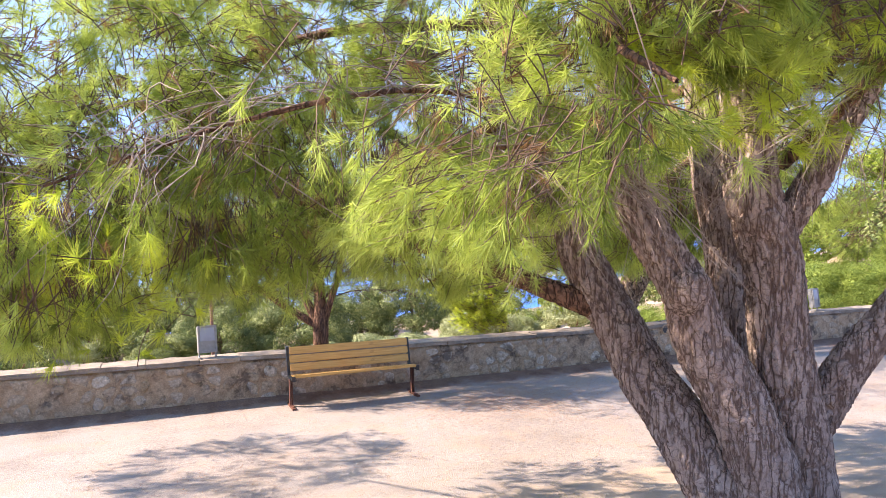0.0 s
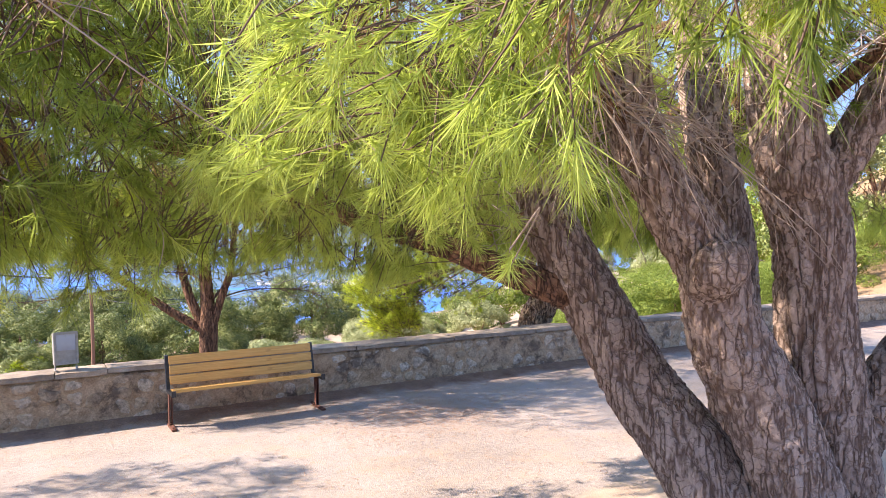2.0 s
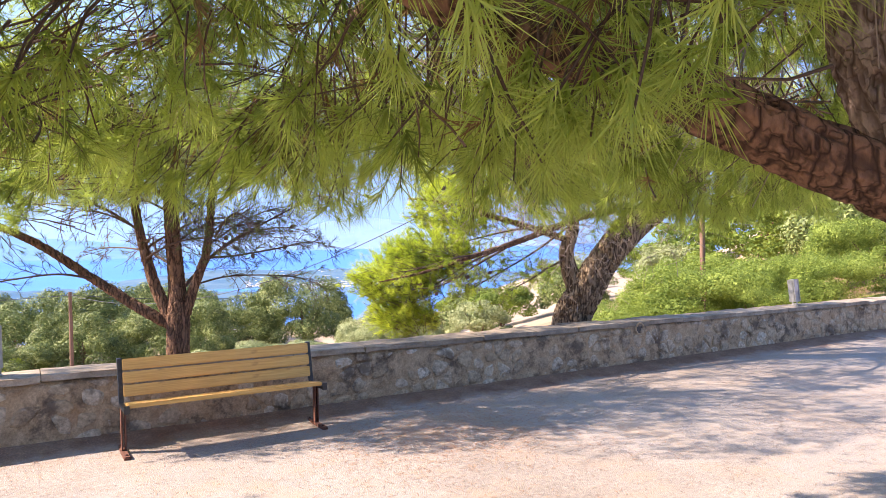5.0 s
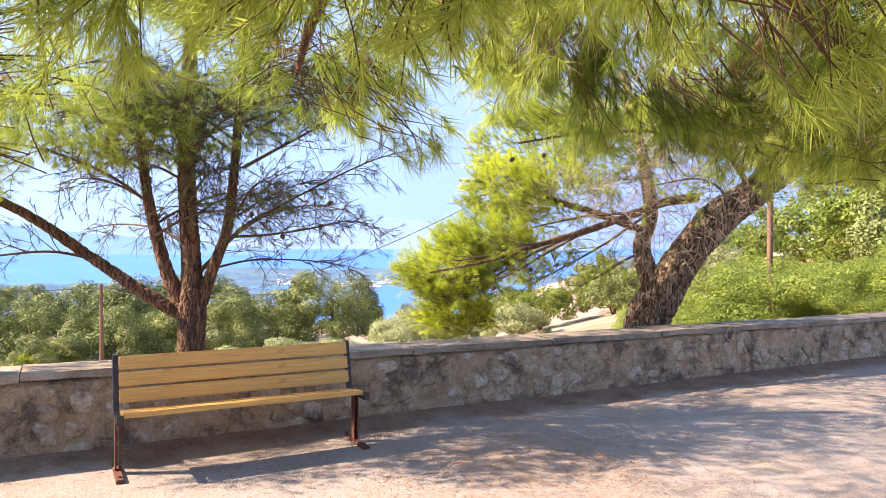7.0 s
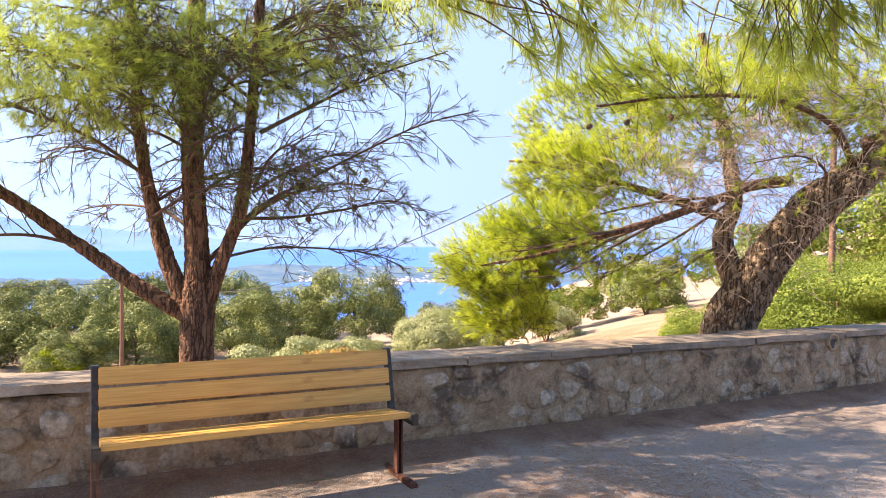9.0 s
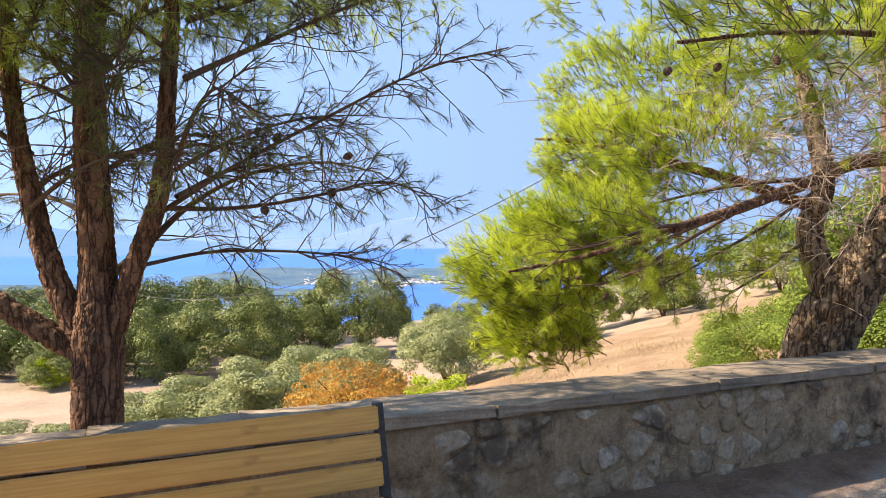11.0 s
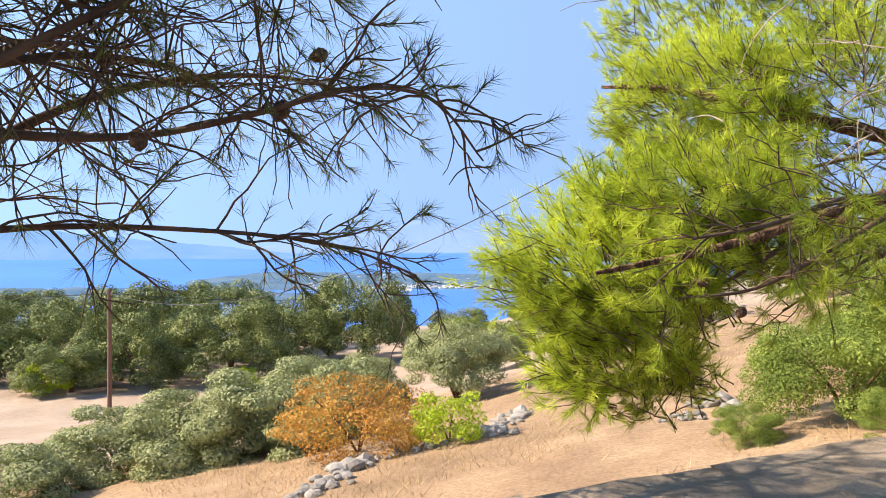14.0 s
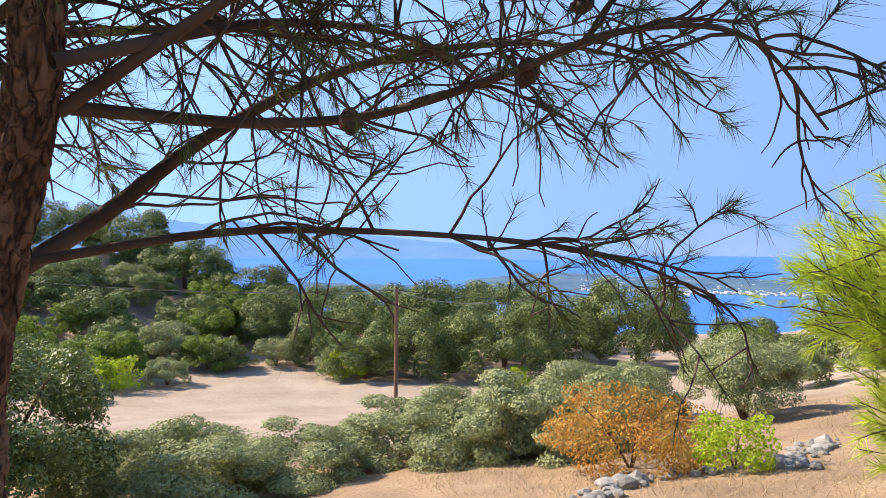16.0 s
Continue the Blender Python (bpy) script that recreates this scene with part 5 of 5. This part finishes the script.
# ---- shrubs and trees of the hillside ----
def leafy(name, label, category, material, lobes, count, size, seed, stems=(), group="", bark=None):
    """A shrub or broad tree at the origin: crooked stems and a crown of small leaves in uneven lobes."""
    rng = np.random.default_rng(seed)
    t = thing(name, 0, 0, 0, label, category, group)
    g = Geo()
    if not stems:
        w, h = max(l[0] for l in lobes), max(l[2] for l in lobes)
        stems = [([(0, 0, -0.1), (0.2 * w * sx, 0.2 * w * sy, h * 0.35), (0.6 * w * sx, 0.5 * w * sy, h * 0.8)], 0.02 * h + 0.015) for sx, sy in ((1, 0.3), (-0.8, 0.6), (0.2, -1))]
    for line, r in stems:
        tube(g, curve(line, 18), np.linspace(r, r * 0.3, 18), 8, seed, 0.0, 0.03, 0.0)
    if stems:
        part_mesh("trunk", g.mesh("trunk", "plate"), bark or M_BARK_RED, t)
    total = sum(l[3] * l[4] + l[3] * l[5] for l in lobes)
    per = [max(40, int(count * (l[3] * l[4] + l[3] * l[5]) / total)) for l in lobes]
    at, out = in_blobs(rng, lobes, per)
    keep = at[:, 2] > 0.02
    at, out = at[keep], out[keep]
    tone = np.clip(0.5 + 0.32 * (fnoise(at[:, 0] * 1.1 + at[:, 2], at[:, 1] * 1.1 + at[:, 2] * 0.8, seed, 3) - 0.5) * 2 + rng.normal(0, 0.13, len(at)), 0, 1)
    g = Geo()
    leaves(g, rng, at, out, size, tone)
    part_mesh("crown", g.mesh("crown", "tone", False), material, t)
    return t


def lobes_round(rng, w, h, n, lift=0.35, s0=0.10, s1=0.23, core=0.34):
    """Lobes that make up a broad uneven crown of the given width and height."""
    out = [(0, 0, h * (lift + 0.31), w * core, w * core, h * (core + 0.04))]
    for k in range(n):
        a, s = rng.uniform(0, 2 * np.pi), rng.uniform(s0, s1)
        z = h * rng.uniform(lift * 0.7, 0.82)
        r = w * 0.5 * (1 - s) * (1.05 - 0.55 * (z / h) ** 2)
        out.append((r * math.cos(a), r * math.sin(a), z, w * s, w * s, h * s * 0.85))
    return out


def stand(ob, x, y, turn=0, scale=1.0, tall=1.0, first=False):
    m = Matrix.LocRotScale((x, y, float(land(x, y)) - 0.05), Euler((0, 0, radians(turn))), (scale, scale, scale * tall))
    if first:
        ob.matrix_basis = m
        return ob
    return copy_thing_scaled(ob, m)


def copy_thing_scaled(ob, m):
    c = copy_thing(ob, m)
    c.matrix_basis = m
    return c


r2 = np.random.default_rng(8)
oaks = [leafy("oak_tree", "dark evergreen holm oak with a dense rounded crown", "oak tree", M_OAK, lobes_round(r2, 8.8, 7.6, 70, 0.2, 0.07, 0.145, 0.27), 42000, 0.165, 100 + i,
              [([(0, 0, -0.3), (0.1, 0.1, 1.6), (0.0, 0.3, 3.6)], 0.28), ([(0, 0, 1), (0.9, 0.2, 2.4), (1.8, 0.4, 3.8)], 0.14)], "holm oaks on the slope") for i in range(3)]
OAKS = [
    (26.0, 71.5, 0, 1.08, 1.05), (13.2, 65.0, 40, 0.98, 0.92), (6.6, 67.0, 100, 0.95, 0.9), (19.0, 72.0, 200, 0.95, 0.95), (33.5, 86.0, 20, 0.85, 0.72),
    (0.5, 73.0, 10, 1.0, 0.95), (9.5, 76.0, 70, 1.1, 1.02), (16.0, 80.0, 150, 1.05, 1.0), (3.5, 82.0, 250, 1.1, 0.95), (-5.0, 79.0, 300, 1.0, 0.9),
    (-10.0, 88.0, 30, 1.05, 0.85), (-18.0, 92.0, 130, 1.1, 0.8), (-26.0, 97.0, 210, 1.1, 0.8), (-2.0, 92.0, 330, 1.0, 0.85), (9.0, 90.0, 60, 1.1, 0.85),
    (-35.0, 99.0, 80, 1.2, 0.8), (-45.0, 96.0, 160, 1.2, 0.85), (-14.0, 80.0, 260, 0.8, 0.7), (-28.0, 86.0, 310, 0.8, 0.65), (-20.0, 84.0, 20, 0.75, 0.65),
    (24.0, 84.0, 110, 0.9, 0.85), (40.0, 80.0, 190, 0.8, 0.65), (2.5, 66.0, 280, 0.75, 0.7), (-37.0, 84.0, 70, 0.8, 0.7),
]
for n, (x, y, turn, sc, tall) in enumerate(OAKS):
    stand(oaks[n % 3], x, y, turn, sc, tall, n < 3)

scrub = [leafy("shrub", "dense green shrub on the hillside", "shrub", m, lobes_round(r2, 3.5, 2.6, 44, 0.2, 0.07, 0.16), 12000, 0.115, 140 + i, group="shrubs of the hillside") for i, m in enumerate((M_OAK, M_MASTIC, M_OLIVE))]
SCRUB = [
    (-9.0, 69.0, 0, 1.2), (-16.0, 66.0, 50, 1.2), (-11.5, 63.0, 90, 0.9), (-20.0, 62.0, 130, 1.5), (-26.0, 70.0, 10, 1.6), (-14.0, 72.0, 220, 1.4), (-22.0, 77.0, 40, 1.7), (-31.0, 78.0, 150, 1.6),
    (-16.0, 57.0, 60, 1.0), (-20.0, 53.0, 10, 1.2), (-25.0, 60.0, 80, 1.6), (-5.0, 71.0, 300, 1.1), (-38.0, 90.0, 30, 1.8), (-12.0, 76.0, 170, 1.6), (0.0, 69.0, 10, 0.9), (-30.0, 66.0, 10, 1.8),
    (38.0, 62.0, 0, 1.3), (44.0, 54.0, 60, 1.5), (33.0, 58.0, 140, 1.2), (49.0, 48.0, 20, 1.6), (28.0, 62.0, 200, 1.1), (42.0, 66.0, 90, 1.5), (36.0, 72.0, 30, 1.4), (52.0, 60.0, 70, 1.8),
    (22.0, 34.0, 0, 0.9), (25.5, 37.0, 60, 1.1), (29.0, 35.0, 120, 1.1), (20.5, 38.0, 180, 0.9), (32.0, 38.5, 240, 1.2), (27.0, 42.0, 300, 1.2), (35.0, 33.0, 30, 1.2), (23.5, 44.0, 80, 1.1),
    (30.0, 21.0, 0, 1.5), (27.0, 17.5, 50, 1.4), (33.0, 26.0, 100, 1.7), (38.0, 22.0, 160, 1.9), (43.0, 30.0, 210, 2.0), (36.0, 16.0, 260, 1.6), (48.0, 24.0, 310, 2.1), (45.0, 15.0, 20, 1.9), (55.0, 33.0, 70, 2.3), (54.0, 18.0, 120, 2.2), (40.0, 36.0, 140, 1.7), (62.0, 26.0, 30, 2.4),
]
wild = np.random.default_rng(3)
for k in range(34):
    SCRUB.append((wild.uniform(-44, -7), wild.uniform(61, 98), wild.uniform(0, 360), wild.uniform(1.1, 2.0)))
for n, (x, y, turn, sc) in enumerate(SCRUB):
    kind = n % 3 if n < 24 else (2, 1, 0)[n % 3] if n < 32 else (1, 0, 1, 2)[n % 4]
    stand(scrub[kind], x, y, turn, sc, 0.95, n < 3)

mastic = leafy("mastic_bush", "glossy green mastic bush behind the parapet wall", "bush", M_MASTIC, lobes_round(r2, 3.0, 2.0, 44, 0.15, 0.08, 0.17), 52000, 0.042, 171, group="mastic bushes behind the wall")
for n, (x, y, turn, sc) in enumerate([(14.6, 16.6, 0, 0.95), (17.4, 17.8, 60, 0.9), (13.4, 14.9, 140, 0.4), (20.5, 17.0, 200, 1.15), (16.8, 14.2, 260, 0.75), (19.5, 14.2, 30, 1.0), (16.7, 15.7, 20, 1.3), (23.5, 15.0, 300, 1.3), (22.0, 20.0, 90, 1.2), (12.6, 16.8, 80, 0.35), (24.0, 11.6, 120, 1.1)]):
    stand(mastic, x, y, turn, sc, 1.0, n == 0)

olive = leafy("olive_tree", "silvery green olive tree on the dry slope", "olive tree", M_OLIVE, lobes_round(r2, 3.4, 2.3, 40, 0.42, 0.08, 0.18), 40000, 0.066, 181,
              [([(0, 0, -0.2), (0.12, 0, 0.4), (0.4, 0.1, 1.2)], 0.11), ([(0, 0, 0.1), (-0.2, 0.1, 0.6), (-0.5, 0.2, 1.3)], 0.09), ([(0, 0, 0.15), (0.0, -0.3, 0.7), (0.1, -0.5, 1.3)], 0.07)], "olive trees")
for n, (x, y, turn, sc, tall) in enumerate([(13.9, 28.9, 0, 1.0, 1.0)]):
    stand(olive, x, y, turn, sc, tall, n == 0)
bushy = leafy("olive_bush", "low bushy silvery green olive growth", "olive bush", M_OLIVE, lobes_round(r2, 3.6, 2.1, 48, 0.12, 0.08, 0.18), 50000, 0.07, 191, [([(0, 0, -0.2), (0.2, 0.1, 0.5), (0.5, 0.3, 1.2)], 0.06), ([(0, 0, -0.1), (-0.3, 0.1, 0.5), (-0.7, 0.0, 1.2)], 0.05)], group="olive bushes below the wall")
for n, (x, y, turn, sc, tall) in enumerate([(10.3, 30.6, 0, 1.15, 0.95), (8.2, 27.4, 70, 1.15, 0.98), (4.6, 29.6, 140, 1.15, 0.75), (-0.4, 26.6, 200, 1.2, 0.72), (-2.6, 28.4, 260, 1.2, 0.68), (12.2, 33.6, 320, 1.05, 1.05), (6.3, 28.0, 30, 1.05, 0.9), (1.4, 27.2, 100, 1.05, 0.72)]):
    stand(bushy, x, y, turn, sc, tall, n == 0)
sumac = leafy("russet_bush", "rust-orange autumn bush with thin open twigs", "bush", M_RUSSET, lobes_round(r2, 3.3, 1.55, 44, 0.15, 0.07, 0.16), 13000, 0.058, 201, [([(0, 0, 0), (0.3, 0.1, 0.6), (0.9, 0.3, 1.2)], 0.03), ([(0, 0, 0), (-0.4, 0, 0.6), (-0.9, 0.2, 1.1)], 0.03), ([(0, 0, 0), (0, -0.3, 0.7), (0.1, -0.5, 1.2)], 0.025)])
stand(sumac, 9.0, 23.9, 0, 1.05, 1.1, True)
bright = leafy("yellow_green_bush", "small bright yellow-green leafy bush", "bush", M_BRIGHT, lobes_round(r2, 1.5, 1.2, 20, 0.15), 3600, 0.07, 211, [([(0, 0, 0), (0.1, 0.1, 0.5), (0.3, 0.1, 0.9)], 0.02), ([(0, 0, 0), (-0.2, 0, 0.5), (-0.3, 0.1, 0.9)], 0.02)], "yellow-green bushes")
for n, (x, y, turn, sc) in enumerate([(10.4, 22.3, 0, 1.0), (3.9, 17.4, 80, 1.1), (3.0, 18.0, 160, 0.85), (-14.5, 61.0, 30, 2.4), (1.0, 65.5, 60, 2.2), (13.2, 60.5, 90, 1.6)]):
    stand(bright, x, y, turn, sc, 1.0, n == 0)
darkbush = leafy("evergreen_bush", "tall dark grey-green evergreen bush beside the pine", "bush", M_OAK, lobes_round(r2, 4.6, 4.8, 60, 0.15, 0.07, 0.15), 48000, 0.095, 221)
stand(darkbush, -3.9, 24.5, 0, 1.0, 0.95, True)

# loose white stones of an old terrace
rng = np.random.default_rng(77)
shapes = []
for s in range(5):
    bm = bmesh.new()
    bmesh.ops.create_icosphere(bm, subdivisions=2, radius=0.5)
    bmesh.ops.dissolve_limit(bm, angle_limit=0.01, verts=bm.verts, edges=bm.edges)
    for vert in bm.verts:
        vert.co *= 0.55 + 0.9 * float(fnoise(vert.co.x * 2.4 + s * 9, vert.co.y * 2.4 + vert.co.z * 2.1, s, 3))
        vert.co.z *= 0.68
    me = bpy.data.meshes.new("rock")
    bm.to_mesh(me)
    bm.free()
    me.materials.append(M_ROCK)
    shapes.append(me)
TERRACES = [((6.9, 20.6), (8.6, 22.4), 60, 0.4), ((11.0, 21.6), (13.0, 23.6), 46, 0.4), ((13.2, 18.6), (14.8, 19.4), 26, 0.5), ((8.6, 22.6), (10.2, 22.0), 20, 0.4)]
for a, b, cnt, wide in TERRACES:
    for k in range(cnt):
        s = rng.random()
        x, y = a[0] + (b[0] - a[0]) * s + rng.normal(0, wide * 0.5), a[1] + (b[1] - a[1]) * s + rng.normal(0, wide * 0.5)
        size = rng.uniform(0.10, 0.30) * (1 if rng.random() < 0.85 else 1.6)
        ob = new("rock", shapes[rng.integers(5)])
        ob.scale = (size, size * rng.uniform(0.7, 1.1), size * rng.uniform(0.7, 1.0))
        ob.rotation_euler = (rng.uniform(-0.2, 0.2), rng.uniform(-0.2, 0.2), rng.uniform(0, 6))
        ob.location = (x, y, float(land(x, y)) + size * 0.14)
        tagged(ob, "pale weathered limestone rock on dry earth", "rock", "rocks of the old terrace")

# dry grass of the slope
n = 42000
x, y = rng.uniform(3.5, 22, n), 11.2 + 19 * rng.random(n) ** 1.2
thick = fnoise(x * 0.55, y * 0.55, 90, 3) > rng.uniform(0.38, 0.62, n)
x, y = x[thick], y[thick]
m = len(x)
root = np.stack([x, y, land(x, y) - 0.01], -1)
lean = np.stack([rng.normal(0, 0.8, m), rng.normal(0, 0.8, m), np.ones(m)], -1)
h = rng.uniform(0.05, 0.17, m)[:, None] * (0.6 + 0.8 * fnoise(x, y, 92, 2))[:, None]
side = np.stack([rng.normal(size=m), rng.normal(size=m), np.zeros(m)], -1)
side *= 0.006 / np.linalg.norm(side, axis=1)[:, None]
grass = make_mesh("dry_grass", np.stack([root - side, root + side, root + lean * h], 1).reshape(-1, 3), None, np.arange(m * 3).reshape(-1, 3), False, tone=np.repeat(rng.uniform(0.1, 0.95, m), 3))
tagged(part_mesh("dry_grass", grass, M_DRY), "dry straw-coloured grass on the slope", "grass", kind="stuff")

# fallen needles and cone scales on the yard
n = 12000
x = np.concatenate([rng.uniform(-2, 13, n // 2), rng.normal(5.2, 0.7, n // 2), rng.uniform(0, 11, n // 2)])
y = np.concatenate([10.42 - np.abs(rng.normal(0, 0.26, n // 2)), rng.normal(9.0, 0.55, n // 2), rng.uniform(6.0, 10.3, n // 2)])
keep = y < 10.41
x, y = x[keep], y[keep]
m = len(x)
a = rng.uniform(0, 6.28, m)
root = np.stack([x, y, land(x, y) + 0.004], -1)
d = np.stack([np.cos(a), np.sin(a), rng.uniform(0, 0.12, m)], -1) * rng.uniform(0.03, 0.08, (m, 1))
side = np.stack([-np.sin(a), np.cos(a), np.zeros(m)], -1) * 0.0018
k = Mat("fallen_needles", 0.9, 0.2)
k.color(k.ramp(k.attr("tone"), (0.0, (0.17, 0.075, 0.045)), (1.0, (0.42, 0.25, 0.15))))
litter = make_mesh("needle_litter", np.stack([root - side, root + side, root + d + side * 0.5, root + d - side * 0.5], 1).reshape(-1, 3), np.arange(m * 4).reshape(-1, 4), None, False, tone=np.repeat(rng.random(m), 4))
tagged(part_mesh("needle_litter", litter, k.m), "fallen reddish pine needles along the wall", "needles", kind="stuff")


# ---- poles and wires ----
def utility_pole(x, y, top, r, label):
    z = float(land(x, y)) - 0.3
    p = thing("utility_pole", x, y, z, label, "utility pole", "utility poles")
    g = Geo()
    tube(g, curve([(0, 0, 0), (0.02, 0, (top - z) / 2), (0, 0, top - z)], 16), np.linspace(r, r * 0.75, 16), 12)
    part_mesh("pole", g.mesh("pole", "tone"), M_POLE, p)
    for s in (-1, 1):
        bm = bmesh.new()
        bmesh.ops.create_cone(bm, cap_ends=True, segments=10, radius1=0.05, radius2=0.035, depth=0.12, matrix=pose(0.12 * s, 0, top - z - 0.18))
        box(bm, (min(0, 0.12 * s), -0.012, top - z - 0.26), (max(0, 0.12 * s), 0.012, top - z - 0.23))
        part("insulator", bm, M_METAL, p)
    return p


utility_pole(4.7, 53.5, -1.0, 0.13, "weathered brown wooden utility pole by the field")
utility_pole(17.9, 16.7, 7.3, 0.08, "weathered wooden utility pole on the slope")


def wire(name, a, b, sag, r, label):
    t = np.linspace(0, 1, 60)
    p = np.array(a) + (np.array(b) - np.array(a)) * t[:, None]
    p[:, 2] -= 4 * sag * t * (1 - t)
    g = Geo()
    tube(g, p, np.full(60, r), 5)
    tagged(part_mesh(name, g.mesh(name, "tone"), M_CABLE), label, "cable")


wire("power_cable", (17.9, 16.7, 7.1), (4.7, 53.5, -1.2), 2.9, 0.016, "black overhead cable sagging between two poles")
wire("power_cable", (4.7, 53.5, -1.2), (46.0, 100.0, -3.0), 1.4, 0.02, "thin overhead cable running off from the pole")
wire("power_cable", (4.7, 53.5, -1.2), (-46.0, 72.0, 2.0), 1.6, 0.02, "thin overhead cable running off from the pole")
